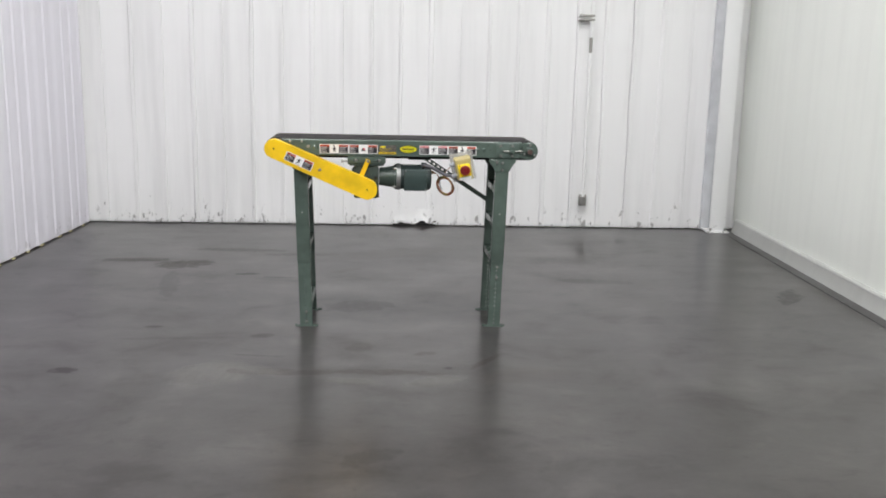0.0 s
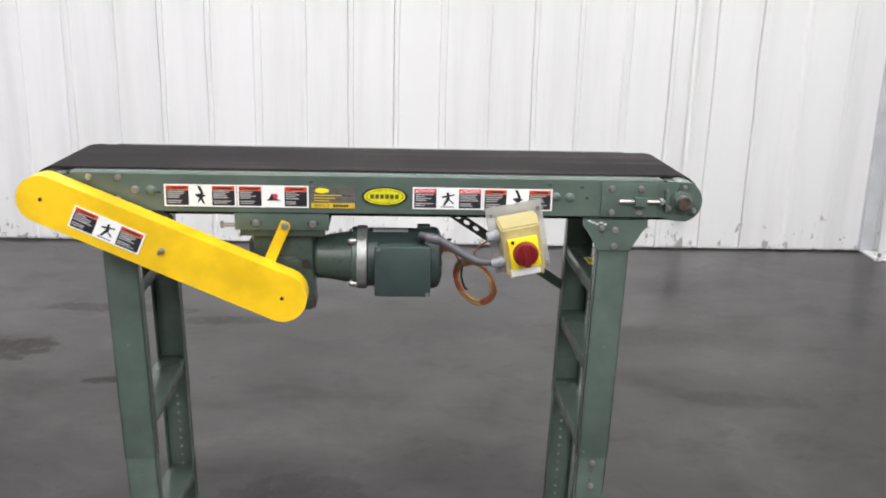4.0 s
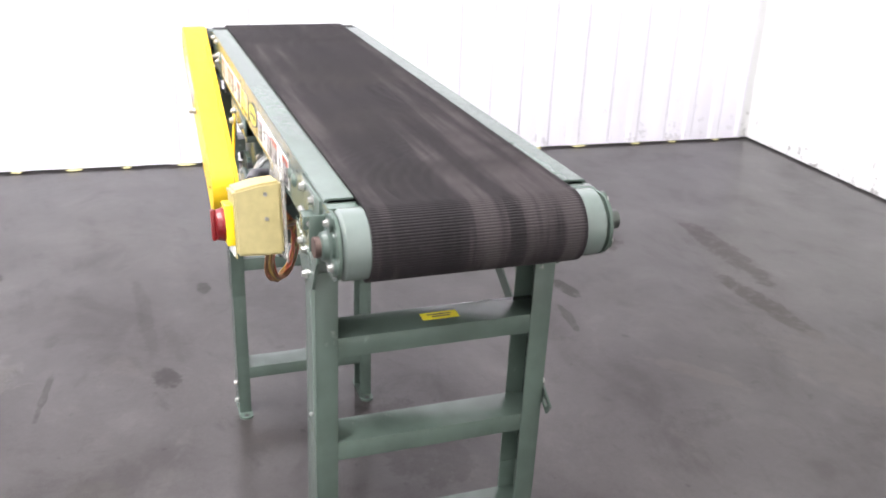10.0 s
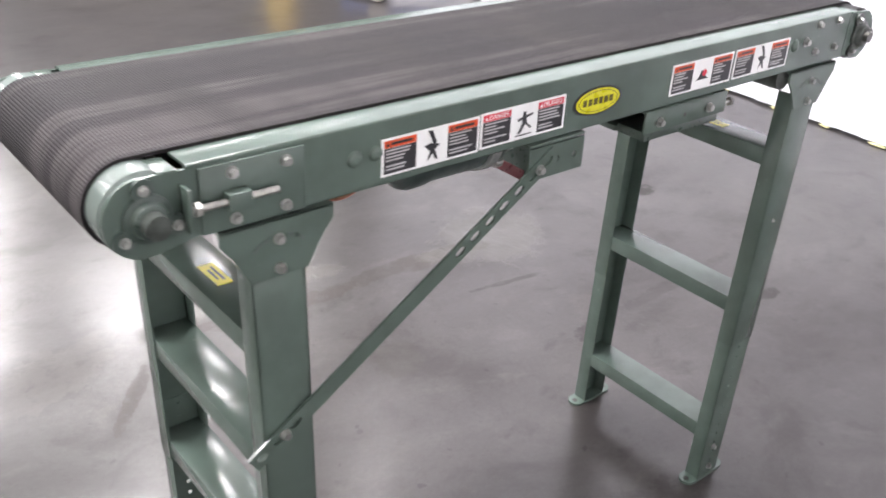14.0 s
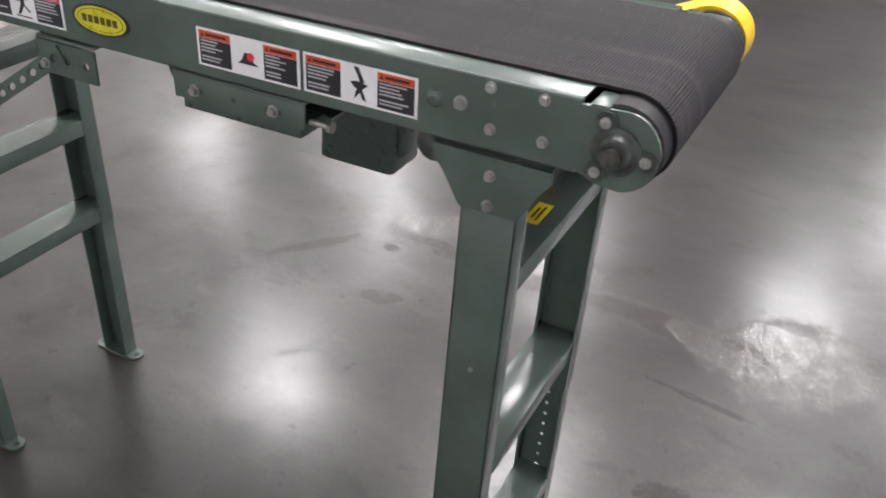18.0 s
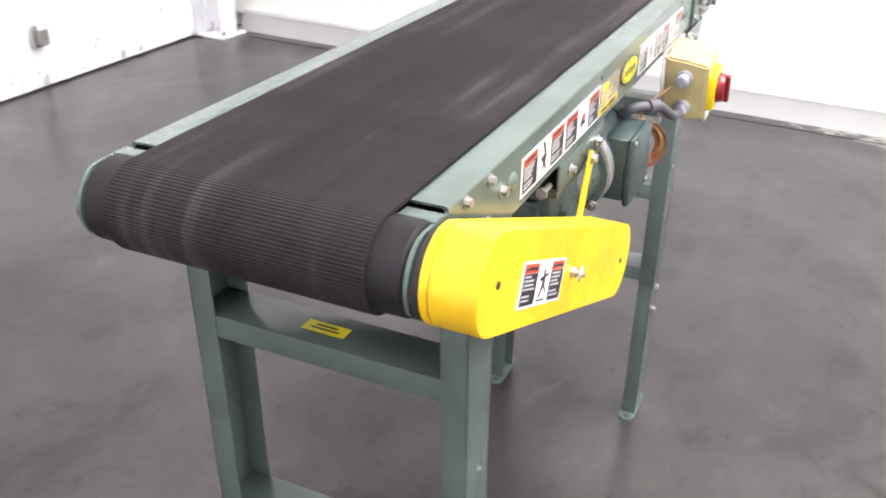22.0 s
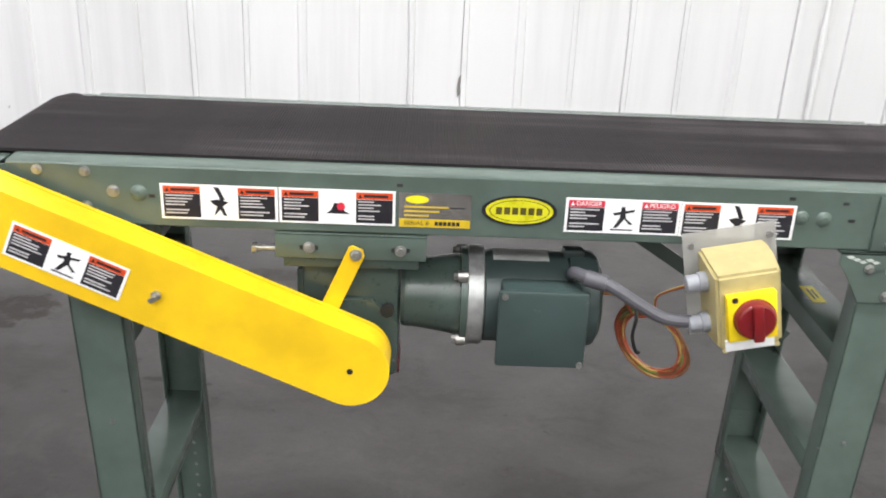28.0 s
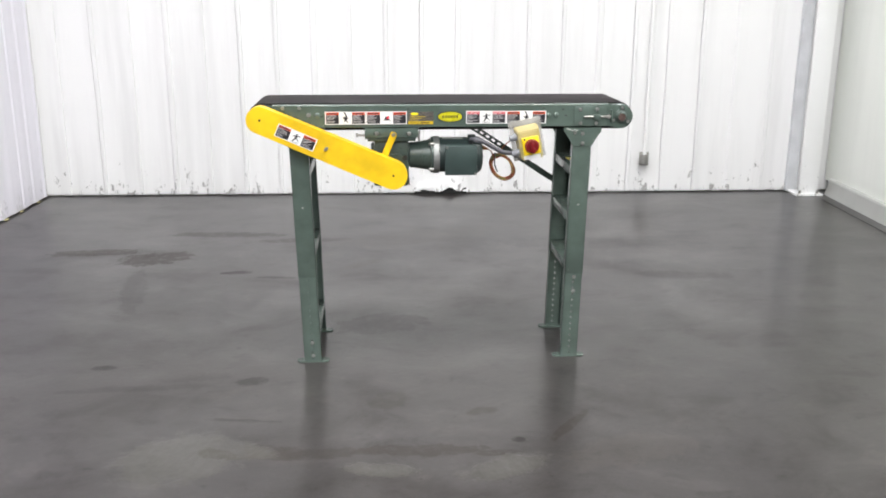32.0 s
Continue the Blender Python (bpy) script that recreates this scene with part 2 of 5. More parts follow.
    relief = maths(tree, "ADD", maths(tree, "SUBTRACT", swell, maths(tree, "MULTIPLY", pits, 0.10)), wrinkles)
    uneven = node(tree, "ShaderNodeBump", Strength=0.12, Distance=0.007)
    tree.links.new(relief, uneven.inputs["Height"])
    for socket in ("Normal", "Coat Normal"):
        tree.links.new(uneven.outputs["Normal"], bsdf.inputs[socket])
    return m


def wall_material(name, colour, streak=0.5, rust=True, rough=0.42, chipped=0.6):
    """White painted sheet metal: faint vertical streaks, scuffs and chipped specks low down."""
    m, tree, bsdf = material(name)
    vec = coords(tree)
    streaks = noise_of(tree, coords(tree, (1, 1, 0.06)), 7.0, 6.0, 0.6)
    cloud = noise_of(tree, vec, 1.1, 4.0)
    dark = tuple(c * 0.84 for c in colour)
    base = mix(tree, ramp(tree, streaks, [(0.42, 0.0), (0.75, streak)]), colour, dark)
    base = mix(tree, ramp(tree, cloud, [(0.45, 0.0), (0.8, 0.35)]), base, tuple(c * 0.93 for c in colour))
    if rust:
        pos = tree.nodes.new("ShaderNodeSeparateXYZ")
        tree.links.new(tree.nodes.new("ShaderNodeNewGeometry").outputs["Position"], pos.inputs[0])
        low = node(tree, "ShaderNodeMapRange", **{"From_Min": 0.42, "From_Max": 0.0, "To_Min": 0.0, "To_Max": 0.19})
        tree.links.new(pos.outputs["Z"], low.inputs["Value"])
        chips = maths(tree, "ADD", noise_of(tree, coords(tree, (1, 1, 0.55)), 17.0, 7.0, 0.72), low.outputs[0])
        chip = ramp(tree, chips, [(0.735, 0.0), (0.775, 1.0)])
        base = mix(tree, maths(tree, "MULTIPLY", chip, chipped), base, (0.055, 0.042, 0.036))
    tree.links.new(base, bsdf.inputs["Base Color"])
    bsdf.inputs["Roughness"].default_value = rough
    bump(tree, bsdf, noise_of(tree, vec, 5.0, 3.0), 0.10, 0.01)
    return m


def belt_material():
    m, tree, bsdf = material("ribbed_rubber")
    vec = coords(tree)
    lanes = noise_of(tree, coords(tree, (0.5, 11.0, 1.0)), 1.6, 4.0, 0.6)
    patch = noise_of(tree, coords(tree, (1.0, 0.5, 1.0)), 5.0, 5.0, 0.6)
    base = ramp(tree, lanes, [(0.34, (0.0092, 0.0074, 0.0090)), (0.52, (0.0150, 0.0122, 0.0140)), (0.64, (0.044, 0.037, 0.039))])
    base = mix(tree, ramp(tree, patch, [(0.48, 0.0), (0.74, 0.28)]), base, (0.038, 0.032, 0.026))
    bands = noise_of(tree, coords(tree, (1.0, 0.12, 0.0), (0, 0, 0.12)), 4.2, 3.0, 0.6)
    base = mix(tree, ramp(tree, bands, [(0.48, 0.0), (0.62, 0.7)]), base, (0.011, 0.009, 0.0098))
    along = tree.nodes.new("ShaderNodeSeparateXYZ")
    tree.links.new(vec, along.inputs[0])
    splice = ramp(tree, maths(tree, "ADD", along.outputs["X"], 1.0), [(0.425, 0.0), (0.455, 0.45), (0.515, 0.45), (0.530, 0.0)])
    base = mix(tree, splice, base, (0.008, 0.0065, 0.0072))
    dust = ramp(tree, noise_of(tree, vec, 90.0, 3.0, 0.7), [(0.45, 0.0), (0.8, 0.16)])
    base = mix(tree, dust, base, (0.052, 0.046, 0.050))
    tree.links.new(base, bsdf.inputs["Base Color"])
    bsdf.inputs["Roughness"].default_value = 0.66
    bsdf.inputs["Specular IOR Level"].default_value = 0.22
    return m


def emitter(name, colour, strength):
    m, tree, bsdf = material(name)
    bsdf.inputs["Base Color"].default_value = (0.8, 0.8, 0.8, 1)
    bsdf.inputs["Emission Color"].default_value = (*colour, 1)
    bsdf.inputs["Emission Strength"].default_value = strength
    return m


GREEN = paint("grey_green_paint", (0.088, 0.119, 0.103), 0.21)
GREEN_GEAR = paint("gearbox_paint", (0.054, 0.076, 0.066), 0.30)
MOTOR = paint("dark_motor_paint", (0.034, 0.050, 0.048), 0.36, (0.2, 0.2, 0.2))
MOTOR_GREEN = paint("motor_box_paint", (0.037, 0.057, 0.054), 0.38, (0.2, 0.2, 0.2))
YELLOW = paint("yellow_paint", (0.82, 0.52, 0.010), 0.38, (0.45, 0.30, 0.05), 0.70)
CREAM = plain("cream_plastic", (0.44, 0.372, 0.175), 0.45, 0, 0.06)
SWITCH_YELLOW = plain("switch_yellow", (0.90, 0.66, 0.01), 0.4, 0, 0.04)
SWITCH_RED = plain("switch_red", (0.17, 0.007, 0.010), 0.32, 0, 0.1)
ZINC = plain("zinc_plate", (0.40, 0.40, 0.385), 0.38, 0.85, 0.15, 200)
STEEL = plain("dull_steel", (0.40, 0.39, 0.37), 0.42, 0.9, 0.2, 120)
CAST = plain("cast_bearing", (0.060, 0.068, 0.062), 0.42, 0.2, 0.45, 55)
RUSTY = plain("oily_shaft_end", (0.10, 0.066, 0.058), 0.45, 0.5, 0.35, 90)
ALU = plain("cast_aluminium", (0.34, 0.345, 0.34), 0.45, 0.6, 0.15, 90)
BLACK = plain("black_gap", (0.012, 0.012, 0.012), 0.6)
LAGGING = plain("black_lagging", (0.012, 0.0110, 0.0120), 0.55, 0, 0.2, 40, 0.3)
PULLEY = paint("pulley_paint", (0.150, 0.180, 0.168), 0.16, (0.6, 0.6, 0.6), 0.6)
BELT = belt_material()
CONDUIT = plain("grey_conduit", (0.085, 0.083, 0.096), 0.42, 0, 0.1)
FITTING = plain("grey_fitting", (0.29, 0.30, 0.33), 0.35, 0, 0.08)
CLEAR, _tree, _bsdf = material("clear_plastic_sheet")
_bsdf.inputs["Base Color"].default_value = (0.52, 0.51, 0.48, 1)
_bsdf.inputs["Roughness"].default_value = 0.25
_bsdf.inputs["Alpha"].default_value = 0.42
LABEL_WHITE = plain("label_white", (0.82, 0.82, 0.82), 0.35, 0, 0.03)
LABEL_BLACK = plain("label_black", (0.018, 0.017, 0.022), 0.35, 0, 0.1)
LABEL_ORANGE = plain("label_orange", (0.62, 0.075, 0.018), 0.35, 0, 0.06)
LABEL_RED = plain("label_red", (0.62, 0.03, 0.06), 0.35, 0, 0.06)
LABEL_YELLOW = plain("label_yellow", (0.85, 0.72, 0.02), 0.35, 0, 0.05)
LABEL_GREY = plain("foil_grey", (0.68, 0.66, 0.64), 0.22, 0.95, 0.15, 45)
BADGE_YELLOW = plain("badge_yellow", (0.62, 0.59, 0.018), 0.3, 0, 0.08)
LABEL_PRINT = plain("label_print", (0.46, 0.45, 0.46), 0.4, 0, 0.1)
BADGE_INK = plain("badge_ink", (0.085, 0.070, 0.012), 0.4)
GOLD = plain("label_gold", (0.60, 0.42, 0.02), 0.35, 0, 0.1)
WIRE_RED = plain("wire_red", (0.27, 0.055, 0.025), 0.4)
WIRE_YELLOW = plain("wire_yellow", (0.34, 0.22, 0.06), 0.4)
WIRE_BROWN = plain("wire_brown", (0.16, 0.07, 0.03), 0.4)
WIRE_GREEN = plain("wire_green", (0.10, 0.16, 0.04), 0.4)
FLOOR = floor_material()
WALL_N = wall_material("white_sheet_north", (0.88, 0.875, 0.88), 0.65, True, 0.42, 0.58)
WALL_W = wall_material("white_sheet_west", (0.83, 0.81, 0.88), 0.3, True, 0.42, 0.25)
WALL_E = wall_material("white_panel_east", (0.885, 0.905, 0.85), 0.26, False, 0.24)
KERB = wall_material("white_kerb", (0.47, 0.475, 0.455), 0.4, False)
POST_WHITE = wall_material("white_post", (0.90, 0.90, 0.90), 0.2, True)
WALL_FAR = plain("pale_far_wall", (0.36, 0.33, 0.30), 0.6, 0, 0.1, 2.0)
CEILING = plain("pale_ceiling", (0.52, 0.52, 0.52), 0.7, 0, 0.1, 1.5)
BLUE = paint("blue_paint", (0.03, 0.09, 0.36), 0.4)
CASTER = plain("grey_caster", (0.36, 0.33, 0.30), 0.5, 0, 0.25)
LAMP_GLOW = plain("lamp_diffuser", (0.8, 0.8, 0.8), 0.5)
DAYLIGHT = emitter("daylight_outside", (0.86, 0.94, 1.0), 18.0)


# ---- mesh helpers ----
def box(bm, x0, x1, y0, y1, z0, z1, bevel=0.0, m=None):
    made = bmesh.ops.create_cube(bm, size=1.0)["verts"]
    place = Matrix.LocRotScale(((x0 + x1) / 2, (y0 + y1) / 2, (z0 + z1) / 2), None, (x1 - x0, y1 - y0, z1 - z0))
    bmesh.ops.transform(bm, verts=made, matrix=(m or Matrix()) @ place)
    if bevel:
        edges = list({e for v in made for e in v.link_edges})
        bmesh.ops.bevel(bm, geom=edges, offset=bevel, segments=2, affect="EDGES", profile=0.5)
    return bm


def tube(bm, a, b, r0, r1=None, n=20, caps=True):
    """A round bar or cone from a to b."""
    a, b = Vector(a), Vector(b)
    turn = (b - a).to_track_quat("Z", "Y").to_matrix().to_4x4()
    bmesh.ops.create_cone(bm, cap_ends=caps, segments=n, radius1=r0, radius2=r0 if r1 is None else r1, depth=(b - a).length,
                          matrix=Matrix.Translation((a + b) / 2) @ turn)
    return bm


def lathe(bm, a, way, rings, n=32):
    """Turned body round the axis from a along way: rings of (distance, radius)."""
    a, way = Vector(a), Vector(way).normalized()
    u = way.orthogonal().normalized()
    v = way.cross(u)
    loops = [[bm.verts.new(a + way * d + (u * math.cos(2 * math.pi * k / n) + v * math.sin(2 * math.pi * k / n)) * r) for k in range(n)] for d, r in rings]
    for one, two in zip(loops, loops[1:]):
        for k in range(n):
            bm.faces.new((one[k], one[(k + 1) % n], two[(k + 1) % n], two[k]))
    bm.faces.new(loops[0][::-1]), bm.faces.new(loops[-1])
    return bm


def slab(bm, outline, y0, y1, m=None):
    """A flat plate: an outline in (x, z), from y0 to y1."""
    m = m or Matrix()
    front = [bm.verts.new(m @ Vector((x, y0, z))) for x, z in outline]
    back = [bm.verts.new(m @ Vector((x, y1, z))) for x, z in outline]
    bm.faces.new(front), bm.faces.new(back[::-1])
    for k in range(len(outline)):
        j = (k + 1) % len(outline)
        bm.faces.new((front[j], front[k], back[k], back[j]))
    return bm


def sweep(bm, points, r, n=10):
    """A round hose or wire along points, smoothed."""
    pts = [Vector(p) for p in points]
    path = []
    for k in range(len(pts) - 1):
        p0, p1, p2, p3 = pts[max(k - 1, 0)], pts[k], pts[k + 1], pts[min(k + 2, len(pts) - 1)]
        for s in range(6):
            t = s / 6
            path.append(0.5 * (2 * p1 + (p2 - p0) * t + (2 * p0 - 5 * p1 + 4 * p2 - p3) * t * t + (3 * p1 - p0 - 3 * p2 + p3) * t ** 3))
    path.append(pts[-1])
    loops, side = [], None
    for k, p in enumerate(path):
        way = (path[min(k + 1, len(path) - 1)] - path[max(k - 1, 0)]).normalized()
        side = way.orthogonal().normalized() if side is None else (side - way * side.dot(way)).normalized()
        up = way.cross(side)
        loops.append([bm.verts.new(p + (side * math.cos(2 * math.pi * j / n) + up * math.sin(2 * math.pi * j / n)) * r) for j in range(n)])
    for one, two in zip(loops, loops[1:]):
        for j in range(n):
            bm.faces.new((one[j], one[(j + 1) % n], two[(j + 1) % n], two[j]))
    bm.faces.new(loops[0][::-1]), bm.faces.new(loops[-1])
    return bm


def pierced(bm, x0, x1, y0, y1, cells, hole_w, hole_h, m=None):
    """An upright plate in x, z with a row of holes up its middle: cells are (z0, z1, hole or not)."""
    m, xc = m or Matrix(), (x0 + x1) / 2
    for z0, z1, hole in cells:
        zc = (z0 + z1) / 2
        outer = [(x0, z0), (xc, z0), (x1, z0), (x1, zc), (x1, z1), (xc, z1), (x0, z1), (x0, zc)]
        if not hole:
            slab(bm, [outer[k] for k in (0, 2, 4, 6)], y0, y1, m)
            continue
        inner = [(xc + hole_w / 2 * math.cos(a), zc + hole_h / 2 * math.sin(a)) for a in (math.pi * (k * 0.25 - 0.75) for k in range(8))]
        rings = [[bm.verts.new(m @ Vector((x, y, z))) for x, z in pts] for pts in (outer, inner) for y in (y0, y1)]
        of, ob, jf, jb = rings
        for k in range(8):
            j = (k + 1) % 8
            bm.faces.new((of[k], of[j], jf[j], jf[k]))
            bm.faces.new((ob[j], ob[k], jb[k], jb[j]))
            bm.faces.new((jf[k], jf[j], jb[j], jb[k]))
            bm.faces.new((of[j], of[k], ob[k], ob[j]))
    return bm


def mesh_of(name, bm, mat, smooth=True):
    bmesh.ops.recalc_face_normals(bm, faces=bm.faces)
    data = bpy.data.meshes.new(name)
    bm.to_mesh(data)
    bm.free()
    data.materials.append(mat)
    if smooth:
        for p in data.polygons:
            p.use_smooth = True
        data.set_sharp_from_angle(angle=radians(24))
    return data


def part(name, bm, mat, parent, label=""):
    ob = new(name, mesh_of(name, bm, mat))
    ob.parent = parent
    if label:
        ob["label"] = label
    return ob


def shared(name, data, parent, m, label=""):
    """One more part on a mesh that alike parts share."""
    ob = new(name, data)
    ob.parent = parent
    ob.matrix_basis = m
    if label:
        ob["label"] = label
    return ob


def thing(name, label, category, at=(0, 0, 0), group="", kind=""):
    ob = new(name)
    ob.location = at
    ob.empty_display_size = 0.1
    return tagged(ob, label, category, group, kind)


def structure(name, bm, mat, label, m=None, smooth=True):
    ob = new(name, mesh_of(name, bm, mat, smooth))
    if m:
        ob.matrix_world = m
    return tagged(ob, label, name.split("_")[0], "", "structure")


def lettering(text, size, mat, parent, m, wide=None):
    """Raised flat letters in the built-in font, centred, in the local xz plane facing -y."""
    curve = bpy.data.curves.new("lettering", "FONT")
    curve.body, curve.size, curve.align_x, curve.align_y = text, size, "CENTER", "CENTER"
    curve.extrude = 0.0002
    source = bpy.data.objects.new("lettering", curve)
    scene.collection.objects.link(source)
    bpy.context.view_layer.update()
    data = bpy.data.meshes.new_from_object(source.evaluated_get(bpy.context.evaluated_depsgraph_get()))
    bpy.data.objects.remove(source)
    data.materials.clear()
    data.materials.append(mat)
    if wide:
        span = max(v.co.x for v in data.vertices) - min(v.co.x for v in data.vertices)
        for v in data.vertices:
            v.co.x *= wide / span
    ob = new("lettering", data)
    ob.parent = parent
    ob.matrix_basis = m @ pose(0, 0, 0, 90, 0, 0)
    return ob


# ---- the building: a bay of white sheet walls, turned a little against the conveyor ----
ROOM = pose(0, 8.166, 0, 0, 0, -0.9)
WEST_M = pose(-2.715, 8.17, 0, 0, 0, -3.0)
NORTH_TOP = 6.4

ground = bmesh.new()
box(ground, -14, 34, -30, 8.9, -0.20, 0.0)
tagged(new("floor", mesh_of("floor", ground, FLOOR, False)), "dark sealed concrete floor, smooth and worn, stained", "floor", "", "structure")

ceiling = bmesh.new()
box(ceiling, -14, 34, -30, 8.9, NORTH_TOP, NORTH_TOP + 0.15)
tagged(new("ceiling", mesh_of("ceiling", ceiling, CEILING, False)), "pale warehouse ceiling deck", "ceiling", "", "structure")


def ribbed_sheet(width, pitch, rib, deep, z0, z1, lap, seed, mat, wave=0.004, groove=0.0):
    """A wall sheet with upright trapezoid ribs, dented here and there; face towards -y, in its own x from 0 to width."""
    bm, xs = bmesh.new(), []
    rnd = random.Random(seed)
    count = round(width / pitch)
    for k in range(count):
        a = k * pitch + (0.012 * (rnd.random() - 0.5) if k else 0.009 if groove else 0.0)
        d = deep * (0.6 + 0.8 * rnd.random())
        if groove:
            xs += [(a - 0.0085, -0.0005), (a - 0.0075, groove), (a - 0.0015, groove)]
        xs += [(a, -d), (a + rib * 0.62, -d), (a + rib * 0.80, 0.0), (a + pitch * 0.30, -0.003 * rnd.random()), (a + pitch * 0.52, -0.004 * rnd.random()), (a + pitch - rib * 0.25, 0.0)]
    xs += [(count * pitch, -deep - lap), (count * pitch + 0.012, -deep - lap)]
    rear, steps, rows = 0.014, 34, []
    for j in range(steps + 1):
        z = z0 + (z1 - z0) * (j / steps) ** 1.6
        row = []
        for i, (px, py) in enumerate(xs):
            end = i < 1 or i > len(xs) - 3
            shift = 0.0 if end else wave * noise.noise(Vector((px * 9, z * 2.2, seed)))
            push = 0.0 if end else -0.5 * wave * (1 + noise.noise(Vector((px * 5, z * 3.0, seed + 9.0))))
            row.append(bm.verts.new((px + shift, py + push, z)))
        rows.append(row + [bm.verts.new((xs[-1][0], rear, z)), bm.verts.new((xs[0][0], rear, z))])
    for low, high in zip(rows, rows[1:]):
        for k in range(len(low)):
            j = (k + 1) % len(low)
            bm.faces.new((low[k], low[j], high[j], high[k]))
    bm.faces.new(rows[0][::-1]), bm.faces.new(rows[-1])
    return mesh_of("metal_panel", bm, mat)


# north wall: backing and sheets
back = bmesh.new()
box(back, -3.2, 8.0, 0.03, 0.20, 0, NORTH_TOP)
wall_north = structure("wall_north", back, WALL_N, "white painted ribbed sheet-metal wall, scuffed low down", ROOM, False)
for k in range(6):
    panel = ribbed_sheet(1.032, 0.258, 0.034, 0.013, 0.012, NORTH_TOP, 0.003, k + 1, WALL_N, 0.007, 0.0085)
    shared("metal_panel", panel, wall_north, pose(-2.823 + 1.032 * k, 0.015, 0))

# west wall
side = bmesh.new()
box(side, -0.17, -0.03, -7.59, 0.20, 0, NORTH_TOP)
wall_west = structure("wall_west", side, WALL_W, "white corrugated sheet-metal wall with yellowed foot", WEST_M, False)
panel_west = ribbed_sheet(1.08, 0.18, 0.070, 0.009, 0.012, NORTH_TOP, 0.002, 20, WALL_W, 0.003)
for k in range(7):
    shared("metal_panel", panel_west, wall_west, pose(0, -0.03 - 1.08 * k, 0, 0, 0, -90) @ pose(0, 0, 0, 0, 0, 180) @ pose(-1.08, 0, 0))
foam = bmesh.new()
rng = random.Random(4)
for k in range(27):
    y = -0.15 - k * 0.27 - rng.random() * 0.1
    lump = bmesh.ops.create_icosphere(foam, subdivisions=2, radius=0.013)["verts"]
    bmesh.ops.transform(foam, verts=lump, matrix=Matrix.LocRotScale((0.012, y, 0.006), None, (0.7, 1.5 + 2.5 * rng.random(), 0.45)))
FOAM = plain("yellow_foam", (0.66, 0.60, 0.32), 0.8, 0, 0.2)
structure("trim_foam", foam, FOAM, "beads of yellowed sealing foam along the wall's foot", WEST_M)

# east wall: smooth panels on a white kerb, ending at a free edge
EAST_END = -5.72
EAST_M = pose(3.143, 8.13, 0, 0, 0, -3.3)
slabs = bmesh.new()
box(slabs, 0.02, 0.16, EAST_END, 0.05, 0, NORTH_TOP)
wall_east = structure("wall_east", slabs, WALL_E, "smooth pale insulated panel wall with faint seams", EAST_M, False)
sheet = bmesh.new()
box(sheet, -0.035, 0.02, -1.1398, -0.0002, 0.09, NORTH_TOP)
sheet_data = mesh_of("wall_panel", sheet, WALL_E)
for k in range(5):
    shared("wall_panel", sheet_data, wall_east, pose(0, -0.02 - 1.14 * k, 0))
kerb = bmesh.new()
outline = [(-0.090, 0.0), (-0.088, 0.010), (-0.066, 0.088), (-0.067, 0.104), (-0.060, 0.116), (-0.046, 0.120), (-0.0355, 0.120), (-0.0355, 0.0)]
slab(kerb, outline, EAST_END, -0.16)
structure("trim_kerb", kerb, KERB, "white painted kerb along the panel wall's foot, chipped", EAST_M)
crack = bmesh.new()
box(crack, -0.181, -0.174, EAST_END, -0.3, 0.0006, 0.0016)
structure("trim_joint", crack, BLACK, "dark sealing joint in the floor before the kerb", EAST_M)

# the rest of the warehouse, mostly out of sight
far = bmesh.new()
box(far, -14, 34, -30.2, -30, 0, NORTH_TOP)
structure("wall_south", far, WALL_FAR, "plain pale far warehouse wall", None, False)
far = bmesh.new()
box(far, -14.2, -14, -30, 8.9, 0, NORTH_TOP)
structure("wall_far_west", far, WALL_FAR, "plain pale far warehouse wall", None, False)
far = bmesh.new()
box(far, 18.0, 18.2, -30, -9.6, 0, NORTH_TOP)
box(far, 18.0, 18.2, -5.6, 8.9, 0, NORTH_TOP)
box(far, 18.0, 18.2, -9.6, -5.6, 4.2, NORTH_TOP)
structure("wall_far_east", far, WALL_FAR, "plain pale far warehouse wall with an open dock door", None, False)
far = bmesh.new()
box(far, 6.0, 34, 8.6, 8.75, 0, NORTH_TOP)
structure("wall_north_far", far, WALL_FAR, "plain pale wall behind the panel wall", None, False)
sky = bmesh.new()
box(sky, 21.0, 21.05, -12.5, -2.5, -0.5, 6.0)
structure("backdrop_daylight", sky, DAYLIGHT, "bright daylight outside the dock door", None, False)

# white steel column in the corner
post = thing("steel_column", "white painted steel corner column, chipped at its foot", "column")
post.matrix_world = pose(2.908, 8.035, 0, 0, 0, -2)
bm = bmesh.new()
box(bm, -0.072, 0.072, -0.080, -0.070, 0.016, NORTH_TOP, 0.0015)
part("flange", bm, POST_WHITE, post)
bm = bmesh.new()
box(bm, -0.072, 0.072, 0.070, 0.080, 0.016, NORTH_TOP, 0.0015)
part("flange", bm, POST_WHITE, post)
bm = bmesh.new()
box(bm, -0.004, 0.004, -0.070, 0.070, 0.016, NORTH_TOP)
part("web", bm, POST_WHITE, post)
bm = bmesh.new()
box(bm, -0.10, 0.10, -0.12, 0.10, 0.0, 0.016, 0.003)
plate = part("base_plate", bm, POST_WHITE, post)
for sx in (-0.066, 0.066):
    bm = bmesh.new()
    tube(bm, (sx, -0.092, 0.016), (sx, -0.092, 0.040), 0.010, n=6)
    part("anchor_bolt", bm, STEEL, plate)

# wall corner strip beside the column; its grey paints in the shadow band there
bm = bmesh.new()
box(bm, 2.800, 2.880, -0.024, 0.012, 0.012, NORTH_TOP)
